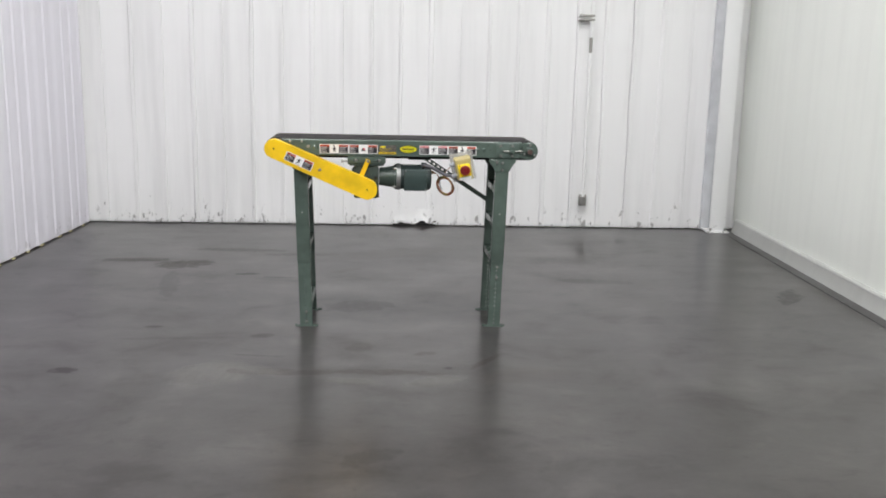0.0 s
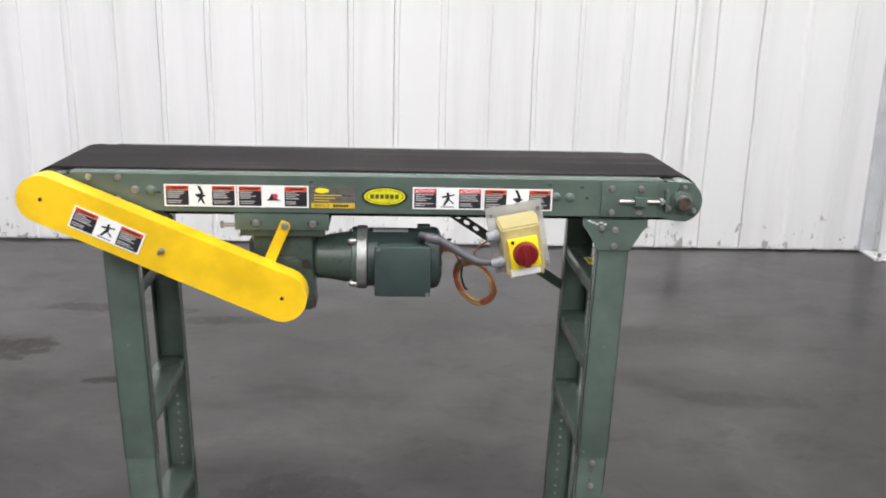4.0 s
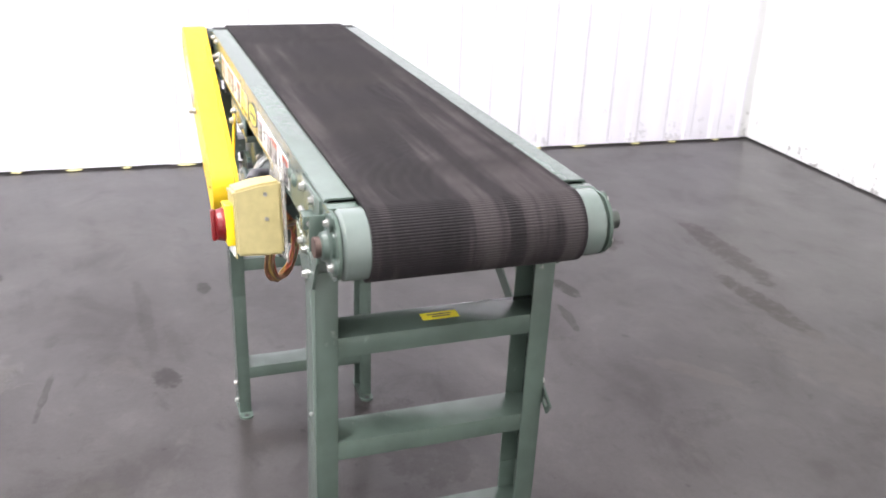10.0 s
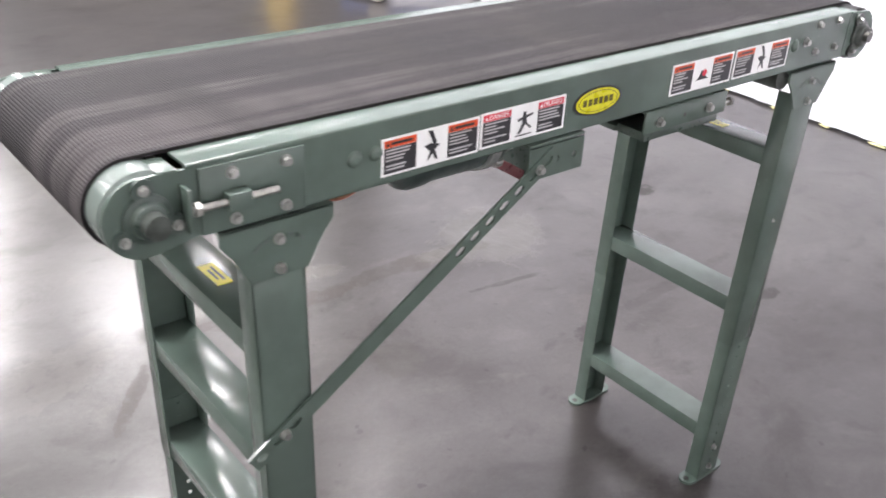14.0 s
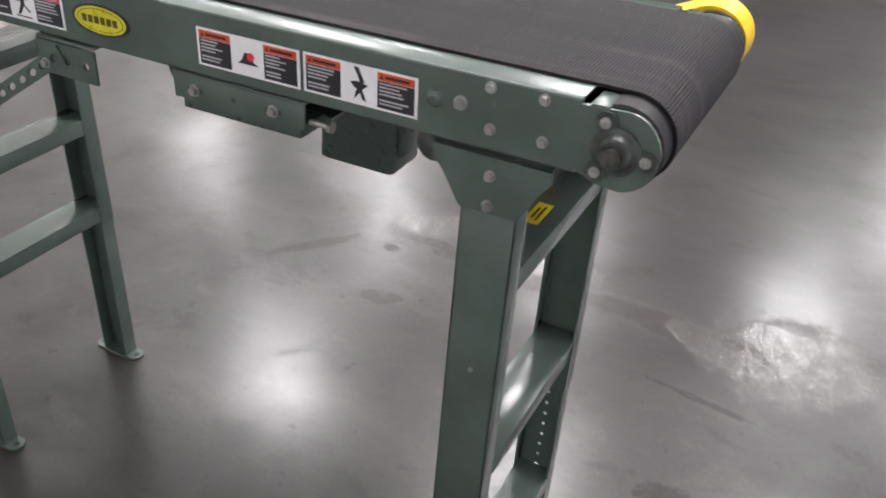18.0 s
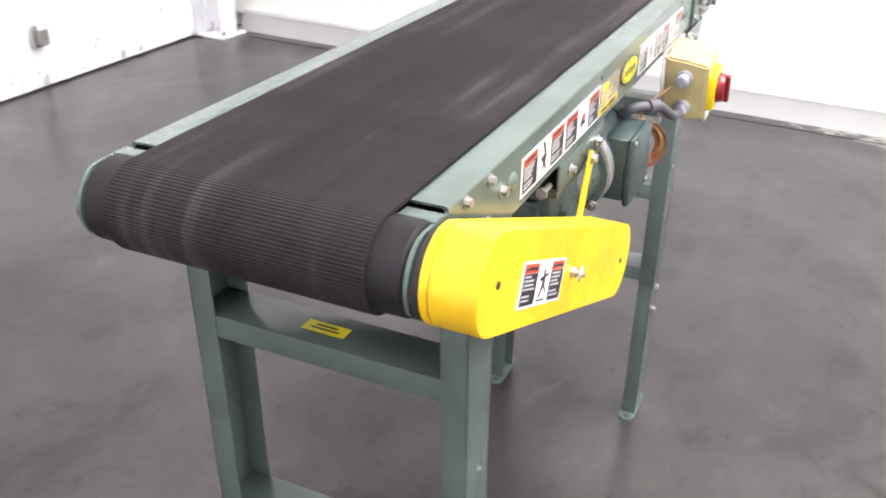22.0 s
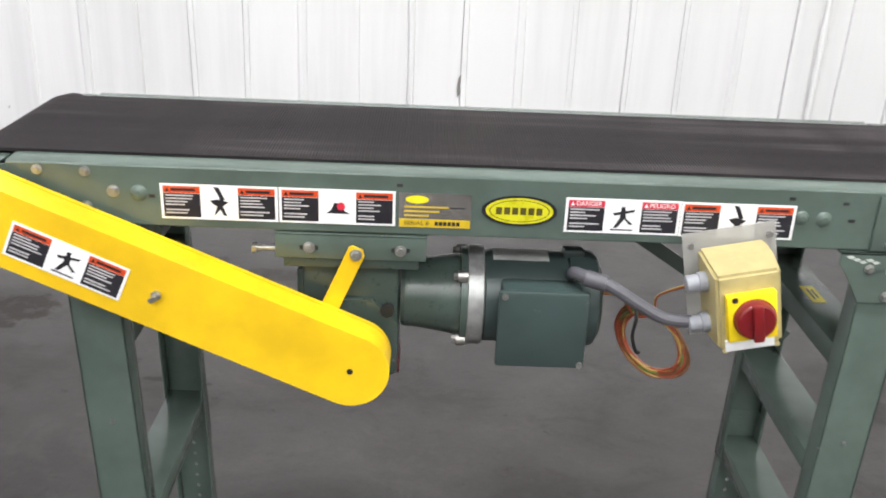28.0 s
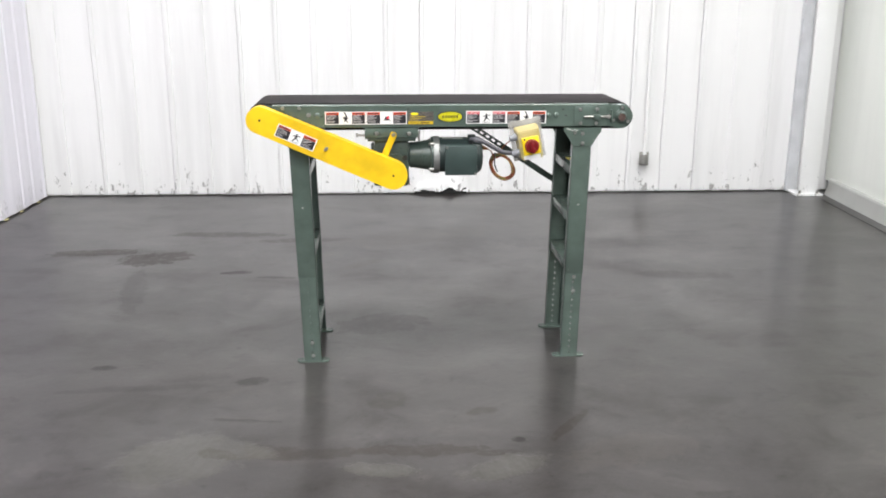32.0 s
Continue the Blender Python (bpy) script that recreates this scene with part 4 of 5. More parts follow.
# slotted knee brace at the rear, and its bracket under the rail
bm = bmesh.new()
a, b = Vector((0.068, 0, 0.928)), Vector((0.540, 0, 0.623))
length = (b - a).length
tilt = math.degrees(math.atan2(b.z - a.z, b.x - a.x))
cells, z = [(-0.012, 0.02, True)], 0.02
for k in range(6):
    cells.append((z, z + 0.030, True))
    z += 0.030
cells.append((z, length - 0.08, False))
cells += [(length - 0.08, length - 0.05, True), (length - 0.05, length - 0.02, True), (length - 0.02, length + 0.01, True)]
pierced(bm, -0.0125, 0.0125, 0.0, 0.0035, cells, 0.011, 0.020, pose(a.x, Y_R + 0.003, a.z, 0, 90 - tilt, 0))
brace = cpart("knee_brace", bm, GREEN, None, "slotted flat bar brace")
bm = bmesh.new()
pierced(bm, -0.024, 0.024, -0.0035, 0, [(0, 0.036, True), (0.036, 0.072, True), (0.072, 0.108, True)], 0.011, 0.011, pose(0.105, Y_R + 0.0028, 0.923, 0, -90, 0))
box(bm, -0.003, 0.105, Y_R - 0.040, Y_R + 0.0025, Z_B - 0.0055, Z_B - 0.002, 0.0006)
cpart("brace_bracket", bm, GREEN)
put_bolts([(0.087, 0.916, 1, 1, 1.0, 0.0068), (0.502, 0.648, 1, 1, 1.0, 0.0068)], brace)

# ---- drive: base, gearbox, motor ----
for face in (-1, 1):
    y0 = Y_F if face < 0 else Y_R
    bm = bmesh.new()
    ya, yb = sorted((y0 + face * 0.001, y0 - face * 0.003))
    box(bm, -0.345, -0.140, ya, yb, 0.917, Z_B - 0.002, 0.001)
    yi = y0 - face * 0.045
    box(bm, -0.345, -0.140, min(ya, yi), max(yb, yi), Z_B - 0.005, Z_B - 0.0015, 0.0008)
    base = cpart("motor_base_rail", bm, GREEN)
    for sx in (-0.299, -0.237, -0.175):
        bm = bmesh.new()
        half = 0.003 if sx == -0.237 else 0.0125
        box(bm, sx - half, sx + half, min(ya, yb) - 0.0003 if face < 0 else max(ya, yb) - 0.0003, min(ya, yb) + 0.0003 if face < 0 else max(ya, yb) + 0.0003, 0.9295, 0.9355)
        cpart("base_slot", bm, BLACK, base)
    put_bolts([(-0.299, 0.933, face, 1, 1.05, 0.001), (-0.175, 0.932, face, 1, 1.05, 0.001)], base)
    bm = bmesh.new()
    box(bm, -0.335, -0.150, min(y0 - face * 0.004, y0 - face * 0.06), max(y0 - face * 0.004, y0 - face * 0.06), 0.902, 0.9165, 0.001)
    cpart("clamp_plate", bm, GREEN_GEAR, base)
    bm = bmesh.new()
    tube(bm, (-0.374, y0 - face * 0.012, 0.925), (-0.345, y0 - face * 0.012, 0.925), 0.0042, n=10)
    tube(bm, (-0.378, y0 - face * 0.012, 0.925), (-0.372, y0 - face * 0.012, 0.925), 0.008, n=6)
    cpart("adjusting_screw", bm, STEEL, base, "long zinc adjusting screw")

bm = bmesh.new()
box(bm, -0.345, -0.145, Y_F + 0.06, Y_R - 0.06, 0.903, 0.912, 0.001)
cpart("gearbox_plate", bm, GREEN)
gear = bmesh.new()
box(gear, -0.312, -0.176, 4.940, 5.030, 0.722, 0.903, 0.010)
box(gear, -0.322, -0.305, 4.955, 5.015, 0.75, 0.885, 0.006)
gearbox = cpart("gearbox", gear, GREEN_GEAR, None, "dark green cast worm gearbox")
bm = bmesh.new()
outline = [(-0.27 + 0.066 * math.cos(math.pi * (k + 0.5) / 4) + 0.032, 0.79 + 0.066 * math.sin(math.pi * (k + 0.5) / 4)) for k in range(8)]
slab(bm, outline[::-1], 4.930, 4.942)
cpart("output_cover", bm, GREEN_GEAR, gearbox)
bm = bmesh.new()
lathe(bm, (-0.238, 4.935, 0.790), (0, -1, 0), [(0, 0.018), (0.026, 0.018), (0.027, 0.006)], 20)
cpart("output_shaft", bm, STEEL, gearbox)
for sx, sz in ((-0.192, 0.836), (-0.284, 0.836)):
    bm = bmesh.new()
    tube(bm, (sx, 4.936, sz), (sx, 4.926, sz), 0.010, n=8)
    cpart("oil_plug", bm, BLACK, gearbox, "black plug")
bm = bmesh.new()
box(bm, -0.1765, -0.1735, 4.950, 5.022, 0.724, 0.746, 0.001)
cpart("oil_stained_strip", bm, plain("oil_red", (0.09, 0.015, 0.02), 0.3), gearbox, "dark red oily strip")

M_Y, M_Z = 4.990, 0.838
bm = bmesh.new()
lathe(bm, (-0.174, M_Y, M_Z), (1, 0, 0), [(0, 0.047), (0.006, 0.050), (0.020, 0.050), (0.074, 0.059), (0.084, 0.060), (0.085, 0.070), (0.094, 0.070)], 40)
cpart("motor_adapter", bm, GREEN_GEAR, gearbox)
bm = bmesh.new()
lathe(bm, (-0.080, M_Y, M_Z), (1, 0, 0), [(0, 0.070), (0.001, 0.073), (0.022, 0.073), (0.024, 0.070)], 44)
motor = cpart("motor", bm, ALU, None, "dark green electric motor with a bare flange ring")
bm = bmesh.new()
lathe(bm, (-0.056, M_Y, M_Z), (1, 0, 0), [(0, 0.066), (0.002, 0.0675), (0.119, 0.0675), (0.121, 0.064)], 44)
cpart("motor_shell", bm, MOTOR, motor)
bm = bmesh.new()
lathe(bm, (0.065, M_Y, M_Z), (1, 0, 0), [(0, 0.064), (0.001, 0.0705), (0.030, 0.0715), (0.040, 0.068), (0.046, 0.058), (0.047, 0.02)], 44)
cpart("end_bell", bm, MOTOR, motor)
for k in range(10):
    a = 2 * math.pi * k / 10
    bm = bmesh.new()
    tube(bm, (0.1105, M_Y + 0.042 * math.cos(a), M_Z + 0.042 * math.sin(a)), (0.1132, M_Y + 0.042 * math.cos(a), M_Z + 0.042 * math.sin(a)), 0.009, n=10)
    cpart("vent_hole", bm, BLACK, motor)
for k in range(4):
    a = radians(45 + 90 * k)
    bm = bmesh.new()
    cy, cz = M_Y + 0.079 * math.cos(a), M_Z + 0.079 * math.sin(a)
    tube(bm, (-0.094, cy * 0.0 + M_Y + 0.070 * math.cos(a), M_Z + 0.070 * math.sin(a)), (-0.080, M_Y + 0.070 * math.cos(a), M_Z + 0.070 * math.sin(a)), 0.0085, n=16)
    tube(bm, (-0.100, M_Y + 0.069 * math.cos(a), M_Z + 0.069 * math.sin(a)), (-0.094, M_Y + 0.069 * math.cos(a), M_Z + 0.069 * math.sin(a)), 0.0052, n=6)
    cpart("flange_bolt", bm, STEEL, motor)
bm = bmesh.new()
ring = []
for k in range(7):
    a = radians(72 + 8 * k)
    for x in (-0.044, 0.036):
        ring.append(bm.verts.new((x, M_Y - 0.0682 * math.cos(a), M_Z + 0.0682 * math.sin(a))))
for k in range(6):
    bm.faces.new((ring[2 * k], ring[2 * k + 1], ring[2 * k + 3], ring[2 * k + 2]))
bmesh.ops.solidify(bm, geom=list(bm.faces), thickness=0.0008)
cpart("name_plate", bm, plain("worn_plate", (0.72, 0.72, 0.70), 0.4, 0.0, 0.12, 60), motor, "pale worn name plate, print illegible")
bm = bmesh.new()
box(bm, 0.057, 0.087, M_Y - 0.012, M_Y + 0.012, M_Z + 0.066, M_Z + 0.078, 0.003)
cpart("lifting_lug", bm, MOTOR, motor)
bm = bmesh.new()
box(bm, -0.034, 0.080, 4.904, 4.952, 0.778, 0.886, 0.006)
cpart("junction_box", bm, MOTOR_GREEN, motor)
bm = bmesh.new()
box(bm, -0.039, 0.086, 4.893, 4.905, 0.772, 0.889, 0.005)
cpart("junction_box_lid", bm, MOTOR_GREEN, motor)
for sx, sz in ((0.079, 0.779), (-0.031, 0.881)):
    bm = bmesh.new()
    tube(bm, (sx, 4.8935, sz), (sx, 4.8905, sz), 0.0045, n=12)
    cpart("lid_screw", bm, ZINC, motor)

# ---- chain guard ----
GA, GB = Vector((AX_D + 0.003, 0, 0.994)), Vector((-0.238, 0, 0.781))
G_ANGLE = math.atan2(GB.z - GA.z, GB.x - GA.x)
def capsule(r0, r1, n=18):
    along = G_ANGLE
    pts = [(GA.x + r0 * math.cos(along + math.pi * (0.5 + k / n)), GA.z + r0 * math.sin(along + math.pi * (0.5 + k / n))) for k in range(n + 1)]
    pts += [(GB.x + r1 * math.cos(along + math.pi * (-0.5 + k / n)), GB.z + r1 * math.sin(along + math.pi * (-0.5 + k / n))) for k in range(n + 1)]
    return pts
bm = bmesh.new()
slab(bm, capsule(0.050, 0.0535, 30), 4.852, 4.8984)
edges = [e for e in bm.edges if all(abs(v.co.y - 4.852) < 1e-5 for v in e.verts)]
bmesh.ops.bevel(bm, geom=edges, offset=0.0100, segments=4, affect="EDGES", profile=0.45)
guard = cpart("chain_guard", bm, YELLOW, None, "bright yellow sheet chain guard, lightly scratched")
bm = bmesh.new()
slab(bm, capsule(0.0475, 0.0510, 30), 4.8984, 4.8998)
cpart("guard_seam", bm, BLACK, guard, "dark open seam of the guard")
bm = bmesh.new()
slab(bm, capsule(0.0502, 0.0537, 30), 4.8998, 4.9078)
cpart("guard_back", bm, YELLOW, guard)
bm = bmesh.new()
slab(bm, [(-0.0122, 0.0), (0.0122, 0.0), (0.0122, 0.093), (0.0065, 0.1005), (-0.0085, 0.1005), (-0.0122, 0.096)], 4.9080, 4.9108, pose(-0.2715, 0, 0.846, 0, 23.5, 0))
strap = cpart("guard_strap", bm, YELLOW, guard, "flat yellow strap")
put_bolts([(-0.2345, 0.929, -1, 1, 1.1, 0.0122)], strap)
for gx, gz in ((GA.x, GA.z), (GB.x, GB.z)):
    bm = bmesh.new()
    tube(bm, (gx, 4.8523, gz), (gx, 4.8508, gz), 0.0042, n=14)
    cpart("access_hole", bm, BLACK, guard, "small dark access hole")
bm = bmesh.new()
tube(bm, (-0.489, 4.853, 0.887), (-0.489, 4.836, 0.887), 0.0036, n=10)
tube(bm, (-0.489, 4.853, 0.887), (-0.489, 4.846, 0.887), 0.0068, n=6)
box(bm, -0.0095, 0.0095, 4.8395, 4.8425, -0.0035, 0.0035, 0.0014, pose(-0.489, 0, 0.887, 0, -38, 0))
cpart("wing_nut", bm, STEEL, guard, "dull steel wing nut")
bm = bmesh.new()
tube(bm, (AX_D, 4.916, AX_Z), (AX_D, 4.909, AX_Z), 0.046, n=32)
cpart("sprocket", bm, BLACK, guard, "dark sprocket in the gap behind the guard")

# ---- labels ----
def bars(spec, m, mat, parent, thick=0.0003):
    """Flat bars for print that cannot be read: (x0, x1, z0, z1) in the label's plane."""
    bm = bmesh.new()
    for x0, x1, z0, z1 in spec:
        box(bm, x0, x1, -thick, 0, z0, z1)
    ob = part("print", bm, mat, parent)
    ob.matrix_basis = m
    return ob


def figure(kind):
    """A plain dark pictogram shape: a hand at a roller, a machine or a slipping shape, as simple blobs."""
    bm = bmesh.new()
    if kind == 0:
        slab(bm, [(-0.006, 0.019), (0.000, 0.018), (0.006, 0.004), (0.002, 0.001), (-0.001, 0.009)], -0.0003, 0)
        slab(bm, [(-0.010, 0.002), (-0.002, 0.004), (0.010, 0.001), (0.004, -0.004), (-0.004, -0.004)], -0.00032, 0)
        slab(bm, [(-0.002, -0.003), (0.003, -0.003), (0.008, -0.016), (0.004, -0.015), (0.001, -0.008), (-0.006, -0.016)], -0.00034, 0)
    elif kind == 1:
        slab(bm, [(-0.012, -0.008), (0.014, -0.008), (0.008, -0.005), (0.003, 0.004), (-0.003, 0.005), (-0.007, -0.004)], -0.0003, 0)
    else:
        slab(bm, [(-0.002, 0.012), (0.002, 0.012), (0.004, -0.002), (-0.003, -0.003)], -0.0003, 0)
        slab(bm, [(-0.011, 0.004), (0.013, 0.009), (0.012, 0.006), (-0.009, 0.001)], -0.00032, 0)
        slab(bm, [(-0.003, -0.002), (0.003, -0.002), (-0.005, -0.014), (-0.009, -0.014)], -0.00034, 0)
        slab(bm, [(0.001, -0.002), (0.004, -0.002), (0.012, -0.009), (0.009, -0.010)], -0.00036, 0)
        slab(bm, [(-0.012, -0.017), (0.012, -0.017), (0.012, -0.0155), (-0.012, -0.0155)], -0.00038, 0)
    return bm


LABEL_W, LABEL_H = 0.1545, 0.049
def warning_label(m, kind, red=False, parent=None):
    """White sticker with two dark text panels, coloured headers and a pictogram between; its centre at m, facing -y."""
    bm = bmesh.new()
    box(bm, -LABEL_W / 2, LABEL_W / 2, -0.0005, 0.0004, -LABEL_H / 2, LABEL_H / 2)
    ob = part("warning_label", bm, LABEL_WHITE, parent or conveyor, "white bilingual danger label, red headers" if red else "white warning label, orange headers and black text panels")
    ob.matrix_basis = m
    head = LABEL_RED if red else LABEL_ORANGE
    rnd = random.Random(kind * 7 + red)
    for cx in (-0.0492, 0.0492):
        w = 0.0485
        bm = bmesh.new()
        box(bm, cx - w / 2, cx + w / 2, -0.0008, -0.0004, -0.0215, 0.0115)
        part("text_panel", bm, LABEL_BLACK, ob)
        bm = bmesh.new()
        box(bm, cx - w / 2, cx + w / 2, -0.0008, -0.0004, 0.0120, 0.0215)
        part("header", bm, head, ob)
        spec = []
        for k in range(6):
            z = 0.0086 - 0.0043 * k - (0.0030 if k > 3 else 0)
            spec.append((cx - 0.0215, cx - 0.0215 + 0.020 + 0.020 * rnd.random(), z - 0.0010, z + 0.0010))
        bars(spec, pose(0, -0.0008, 0), LABEL_PRINT, ob)
        if red:
            lettering("DANGER" if cx < 0 else "PELIGRO", 0.0088, LABEL_WHITE, ob, pose(cx + 0.003, -0.0010, 0.0167), 0.034)
            bm = bmesh.new()
            slab(bm, [(cx - 0.0215, 0.0140), (cx - 0.0160, 0.0140), (cx - 0.01875, 0.0195)], -0.0011, -0.0008)
            part("alert_triangle", bm, LABEL_WHITE, ob)
        else:
            bars([(cx - 0.014, cx + 0.018, 0.0150, 0.0185)], pose(0, -0.0008, 0), LABEL_BLACK, ob)
            bm = bmesh.new()
            slab(bm, [(cx - 0.0215, 0.0140), (cx - 0.0160, 0.0140), (cx - 0.01875, 0.0195)], -0.0011, -0.0008)
            part("alert_triangle", bm, LABEL_BLACK, ob)
    p = part("pictogram", figure(kind), LABEL_BLACK, ob)
    p.matrix_basis = pose(0, -0.0005, 0.0) @ Matrix.Diagonal((1.22, 1.0, 1.16, 1.0))
    if kind == 1:
        bm = bmesh.new()
        tube(bm, (0.005, -0.0009, 0.001), (0.005, -0.0004, 0.001), 0.0055, n=20)
        part("red_mark", bm, LABEL_RED, ob)
    return ob


def on_front(x, z, turn=0.0, lift=0.0006, y=None):
    return pose(x, (Y_F if y is None else y) - lift - 5.11, z, 0, -turn, 0)


def on_rear(x, z):
    return pose(x, Y_R + 0.0006 - 5.11, z, 0, 0, 180)


warning_label(on_front(-0.4165, 0.9925), 0)
warning_label(on_front(-0.2605, 0.9925), 1)
warning_label(on_front(0.1205, 0.9930), 2, True)
warning_label(on_front(0.2755, 0.9925, 0, 0.0010), 0)
warning_label(on_rear(-0.4240, 0.9955), 0)
warning_label(on_rear(-0.2640, 0.9950), 1)
warning_label(on_rear(0.1210, 0.9925), 2, True)
warning_label(on_rear(0.2775, 0.9910), 0)
g_turn = math.degrees(math.atan2(0.921 - 0.984, -0.519 + 0.662))
warning_label(pose(-0.600, 4.8515 - 5.11, 0.930, 0, -g_turn, 0), 2, False, conveyor)

def oval_plate(m):
    """Yellow oval maker's badge with a black rim; the name is left as a plain bar."""
    bm = bmesh.new()
    ring = [(0.0505 * math.cos(2 * math.pi * k / 40), 0.0214 * math.sin(2 * math.pi * k / 40)) for k in range(40)]
    slab(bm, ring, -0.0005, 0.0004)
    ob = part("maker_badge", bm, LABEL_BLACK, conveyor, "yellow oval badge with a black rim")
    ob.matrix_basis = m
    bm = bmesh.new()
    slab(bm, [(x * 0.90, z * 0.86) for x, z in ring], -0.0008, -0.0004)
    part("badge_field", bm, BADGE_YELLOW, ob)
    bm = bmesh.new()
    slab(bm, [(x * 0.80, z * 0.72) for x, z in ring], -0.0010, -0.0007)
    part("badge_ring", bm, LABEL_BLACK, ob)
    bm = bmesh.new()
    slab(bm, [(x * 0.775, z * 0.68) for x, z in ring], -0.0012, -0.0009)
    part("badge_centre", bm, BADGE_YELLOW, ob)
    bars([(-0.0315 + 0.0108 * k, -0.0235 + 0.0108 * k, -0.0050, 0.0050) for k in range(6)], pose(0, -0.0011, 0), BADGE_INK, ob)


oval_plate(on_front(-0.0178, 0.9957))
oval_plate(on_rear(-0.0235, 0.9950))

bm = bmesh.new()
box(bm, -0.0485, 0.0485, -0.0005, 0.0004, -0.0245, 0.0245)
plate = part("serial_plate", bm, LABEL_GREY, conveyor, "scratched grey metal serial plate with a yellow strip")
plate.matrix_basis = on_front(-0.1305, 0.9915)
bm = bmesh.new()
box(bm, -0.0475, 0.0475, -0.0008, -0.0004, -0.0235, -0.0120)
part("number_strip", bm, GOLD, plate)
lettering("SERIAL #", 0.0075, LABEL_BLACK, plate, pose(-0.024, -0.0010, -0.0178), 0.033)
bars([(0.000 + 0.0058 * k, 0.0045 + 0.0058 * k, -0.0205, -0.0150) for k in range(6)], pose(0, -0.0008, 0), LABEL_BLACK, plate)
bm = bmesh.new()
slab(bm, [(-0.024 + 0.0155 * math.cos(2 * math.pi * k / 28), 0.0155 + 0.0055 * math.sin(2 * math.pi * k / 28)) for k in range(28)], -0.0009, -0.0004)
part("plate_oval", bm, LABEL_YELLOW, plate)
bars([(-0.041, 0.018, 0.0040, 0.0062), (-0.041, 0.006, -0.0022, 0.0000), (-0.041, -0.008, -0.0082, -0.0062)], pose(0, -0.0005, 0), GOLD, plate)
bars([(0.020, 0.040, 0.0038, 0.0062)], pose(0, -0.0005, 0), LABEL_BLACK, plate)

# small slots and screws along the rails
for x, z in ((-0.505, 0.9985), (-0.178, 1.0255), (0.345, 1.0265), (0.43, 0.998), (0.418, 1.022), (0.601, 1.029), (0.597, 0.961)):
    bm = bmesh.new()
    box(bm, x - 0.004, x + 0.004, Y_F - 0.0006, Y_F + 0.001, z - 0.0022, z + 0.0022)
    cpart("slot", bm, BLACK)

# ---- safety switch on a clear sheet ----
SW = pose(0.281, 4.9165 - 5.11, 0.905, 0, -11.5, 0)
bm = bmesh.new()
box(bm, -0.064, 0.062, -0.0035, -0.0005, -0.072, 0.082, 0.001)
switch = part("safety_switch", bm, CLEAR, conveyor, "cream isolator switch with a red knob on a clear sheet")
switch.matrix_basis = SW
bm = bmesh.new()
back_w, back_l, back_h, front_w, front_l, front_h = 0.045, -0.060, 0.060, 0.0415, -0.060, 0.048
quad = [[(-back_w, -0.004, back_l), (back_w, -0.004, back_l), (back_w, -0.004, back_h), (-back_w, -0.004, back_h)],
        [(-back_w, -0.040, back_l), (back_w, -0.040, back_l), (back_w, -0.040, back_h - 0.003), (-back_w, -0.040, back_h - 0.003)],
        [(-front_w, -0.080, front_l + 0.002), (front_w, -0.080, front_l + 0.002), (front_w, -0.080, front_h), (-front_w, -0.080, front_h)]]
rings = [[bm.verts.new(v) for v in q] for q in quad]
for one, two in zip(rings, rings[1:]):
    for k in range(4):
        bm.faces.new((one[k], one[(k + 1) % 4], two[(k + 1) % 4], two[k]))
bm.faces.new(rings[0]), bm.faces.new(rings[-1][::-1])
bmesh.ops.recalc_face_normals(bm, faces=bm.faces)
bmesh.ops.bevel(bm, geom=list(bm.edges), offset=0.004, segments=2, affect="EDGES")
part("switch_body", bm, CREAM, switch, "cream plastic box")
bm = bmesh.new()
box(bm, -0.032, 0.032, -0.0930, -0.0800, -0.042, 0.024, 0.002)
part("switch_plate", bm, SWITCH_YELLOW, switch, "bright yellow plate")
bm = bmesh.new()
lathe(bm, (0.002, -0.0930, -0.010), (0, -1, 0), [(0, 0.0275), (0.004, 0.0275), (0.005, 0.0265), (0.012, 0.025), (0.014, 0.0225)], 32)
box(bm, -0.005, 0.009, -0.114, -0.106, -0.036, 0.016, 0.003)
part("switch_knob", bm, SWITCH_RED, switch, "dark red rotary knob")
bm = bmesh.new()
box(bm, -0.034, 0.030, -0.0835, -0.0805, -0.0600, -0.0430, 0.0006)
part("switch_tag", bm, LABEL_WHITE, switch, "white name strip, print illegible")
bm = bmesh.new()
tube(bm, (-0.022, -0.0931, 0.019), (-0.022, -0.0937, 0.019), 0.004, n=12)
part("switch_hole", bm, BLACK, switch)
for sx in (-0.053, 0.053):
    for sz in (-0.063, 0.063):
        bm = bmesh.new()
        tube(bm, (sx, -0.0035, sz), (sx, -0.0060, sz), 0.0045, n=12)
        part("sheet_screw", bm, ZINC, switch)
for sx, sz in ((-0.034, 0.0478), (0.034, 0.0478), (-0.034, -0.0535), (0.034, -0.0535)):
    bm = bmesh.new()
    tube(bm, (sx, -0.0790, sz - 0.006), (sx, -0.0815, sz - 0.006), 0.0036, n=12)
    part("lid_screw", bm, CREAM, switch)
for sz in (-0.034, 0.026):
    bm = bmesh.new()
    lathe(bm, (-0.044, -0.040, sz), (-1, 0, 0), [(0, 0.014), (0.010, 0.014), (0.011, 0.0115), (0.026, 0.0115), (0.028, 0.008)], 18)
    part("cable_gland", bm, FITTING, switch, "grey cable gland")
for sz in (0.040, 0.0):
    bm = bmesh.new()
    tube(bm, (0.0445, -0.030, sz), (0.0465, -0.030, sz), 0.0035, n=10)
    part("body_screw", bm, STEEL, switch)

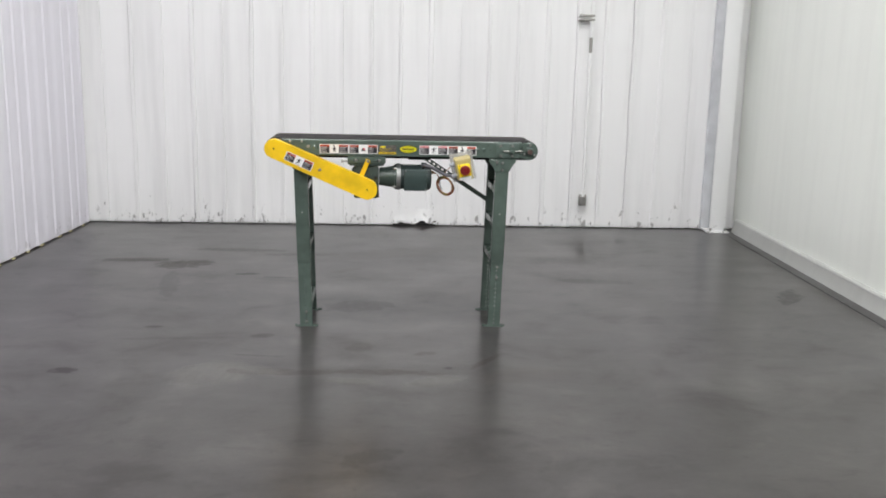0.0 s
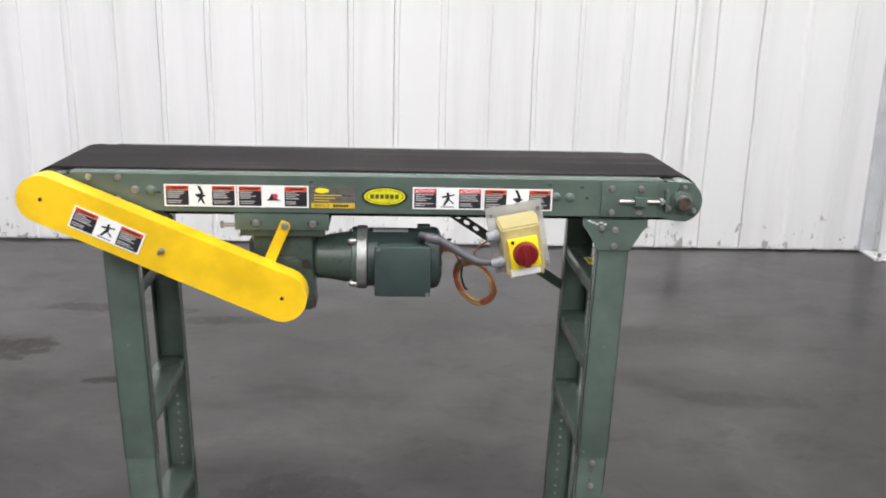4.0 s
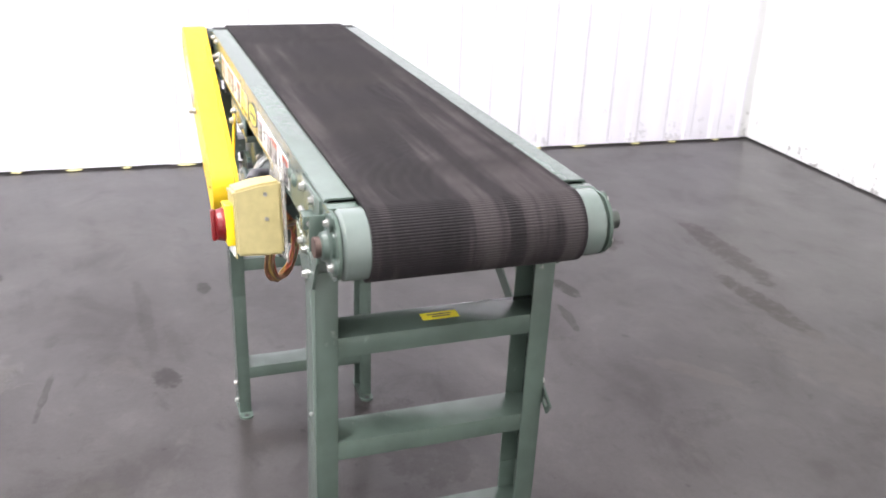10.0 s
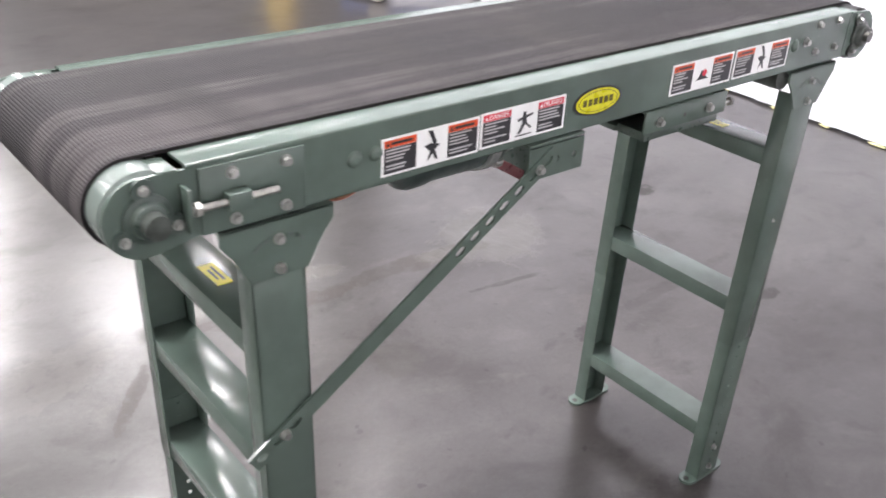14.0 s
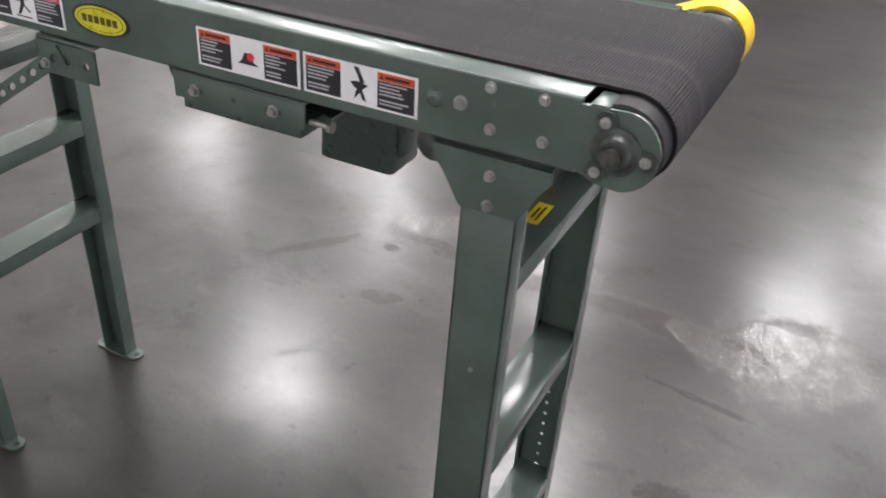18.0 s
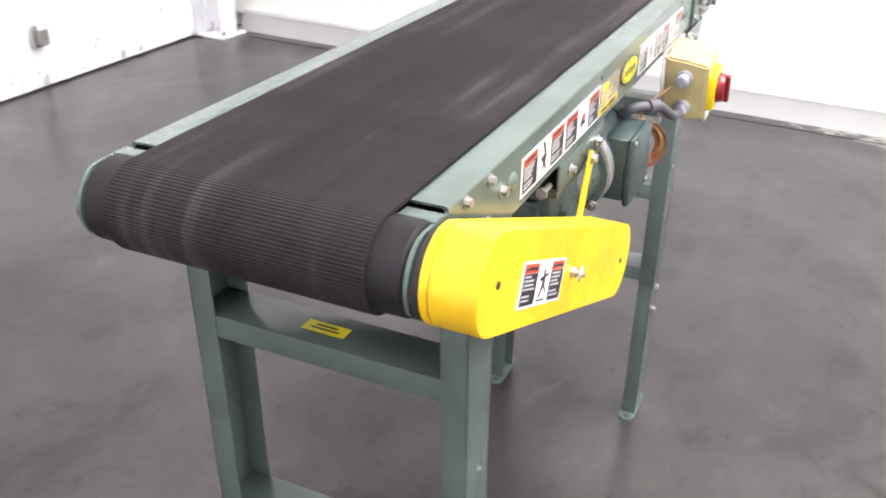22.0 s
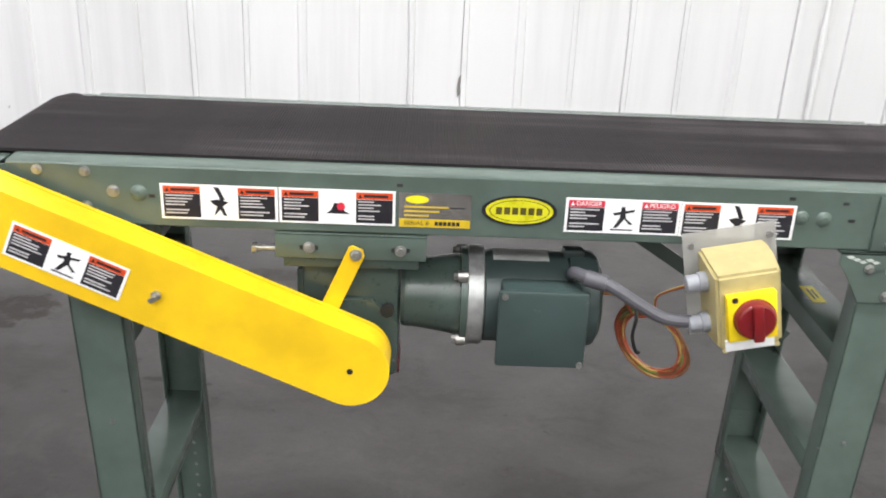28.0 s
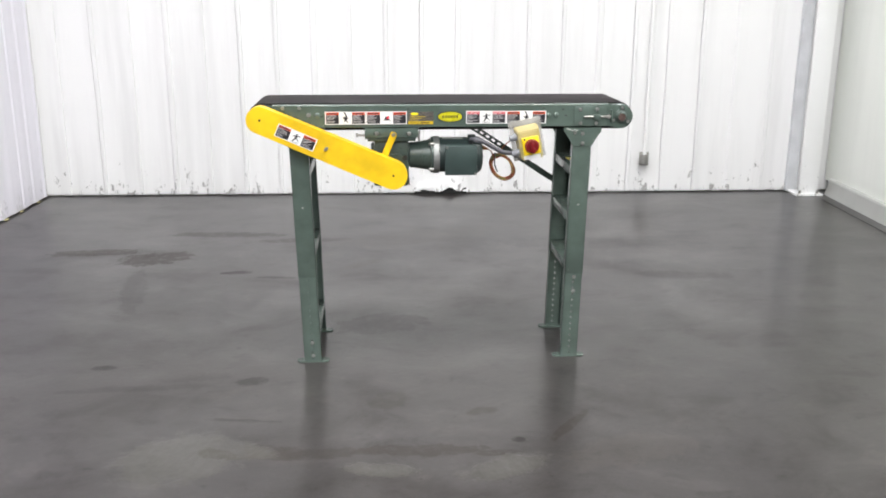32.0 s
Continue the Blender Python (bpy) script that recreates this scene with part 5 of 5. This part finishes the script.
# hose from the motor to the switch, and loose wires
bm = bmesh.new()
sweep(bm, [(0.066, 4.945, 0.893), (0.066, 4.925, 0.906), (0.082, 4.905, 0.908), (0.110, 4.893, 0.902), (0.150, 4.885, 0.880), (0.185, 4.880, 0.863), (0.222, 4.877, 0.861)], 0.0088, 12)
hose = cpart("flexible_conduit", bm, CONDUIT, None, "grey flexible conduit")
bm = bmesh.new()
tube(bm, (0.078, 4.905, 0.908), (0.105, 4.895, 0.904), 0.0115, n=16)
cpart("conduit_nut", bm, CONDUIT, hose)
wires = random.Random(9)
for k, mat in enumerate((WIRE_RED, WIRE_YELLOW, WIRE_BROWN, WIRE_RED, WIRE_GREEN, WIRE_BROWN, WIRE_RED, WIRE_YELLOW, WIRE_BROWN)):
    bm = bmesh.new()
    pts = [(0.112, 4.955, 0.862 + 0.002 * k), (0.140, 4.945, 0.862)]
    cx, cz = 0.186 + 0.003 * wires.random(), 0.797
    size = 0.041 + 0.0013 * k
    for j in range(18):
        a = math.pi * 0.75 - 2 * math.pi * j / 8
        r = size + 0.004 * wires.random()
        pts.append((cx + r * 0.84 * math.cos(a), 4.935 - r * 0.64 * math.cos(a) + 0.012 * (wires.random() - 0.5), cz + r * (0.95 * math.sin(a) - 0.18 * math.cos(a))))
    pts += [(0.186, 4.93, 0.872), (0.212, 4.895, 0.905 + 0.001 * k)] if k in (0, 1) else []
    sweep(bm, pts, 0.0019, 6)
    cpart("wire", bm, mat)
bm = bmesh.new()
sweep(bm, [(0.160, 4.945, 0.852), (0.158, 4.920, 0.842), (0.157, 4.925, 0.812), (0.166, 4.930, 0.784), (0.172, 4.935, 0.780)], 0.0028, 6)
cpart("wire_tie", bm, BLACK)

# ---- things further off ----
truck = thing("platform_dolly", "low blue steel dolly frame on a grey wheel by the wall", "dolly")
truck.matrix_world = pose(-2.50, 1.30, 0)
for turn, reach in ((141, 0.46), (-64, 0.27)):
    bm = bmesh.new()
    box(bm, 0.03, reach, -0.022, 0.022, 0.040, 0.095, 0.006, pose(0, 0, 0, 0, 0, turn))
    box(bm, 0.03, reach - 0.01, -0.030, 0.030, 0.095, 0.101, 0.002, pose(0, 0, 0, 0, 0, turn))
    part("base_leg", bm, BLUE, truck)
bm = bmesh.new()
lathe(bm, (0.042, 0.050, 0.062), (0.64, 0.76, 0), [(-0.024, 0.054), (-0.020, 0.062), (0.020, 0.062), (0.024, 0.054)], 28)
wheel = part("wheel", bm, CASTER, truck, "grey wheel")
bm = bmesh.new()
lathe(bm, (0.042, 0.050, 0.062), (0.64, 0.76, 0), [(-0.070, 0.016), (0.028, 0.018), (0.030, 0.008)], 16)
part("hub", bm, STEEL, wheel)

bollard = thing("bollard", "yellow painted steel bollard on the concrete floor", "bollard", (-3.35, -1.40, 0))
bm = bmesh.new()
lathe(bm, (0, 0, 0.0), (0, 0, 1), [(0, 0.13), (1.02, 0.13), (1.08, 0.09), (1.10, 0.01)], 28)
part("pipe", bm, YELLOW, bollard)
bm = bmesh.new()
lathe(bm, (0, 0, 0.0), (0, 0, 1), [(0, 0.16), (0.012, 0.16), (0.02, 0.135)], 28)
part("collar", bm, YELLOW, bollard)
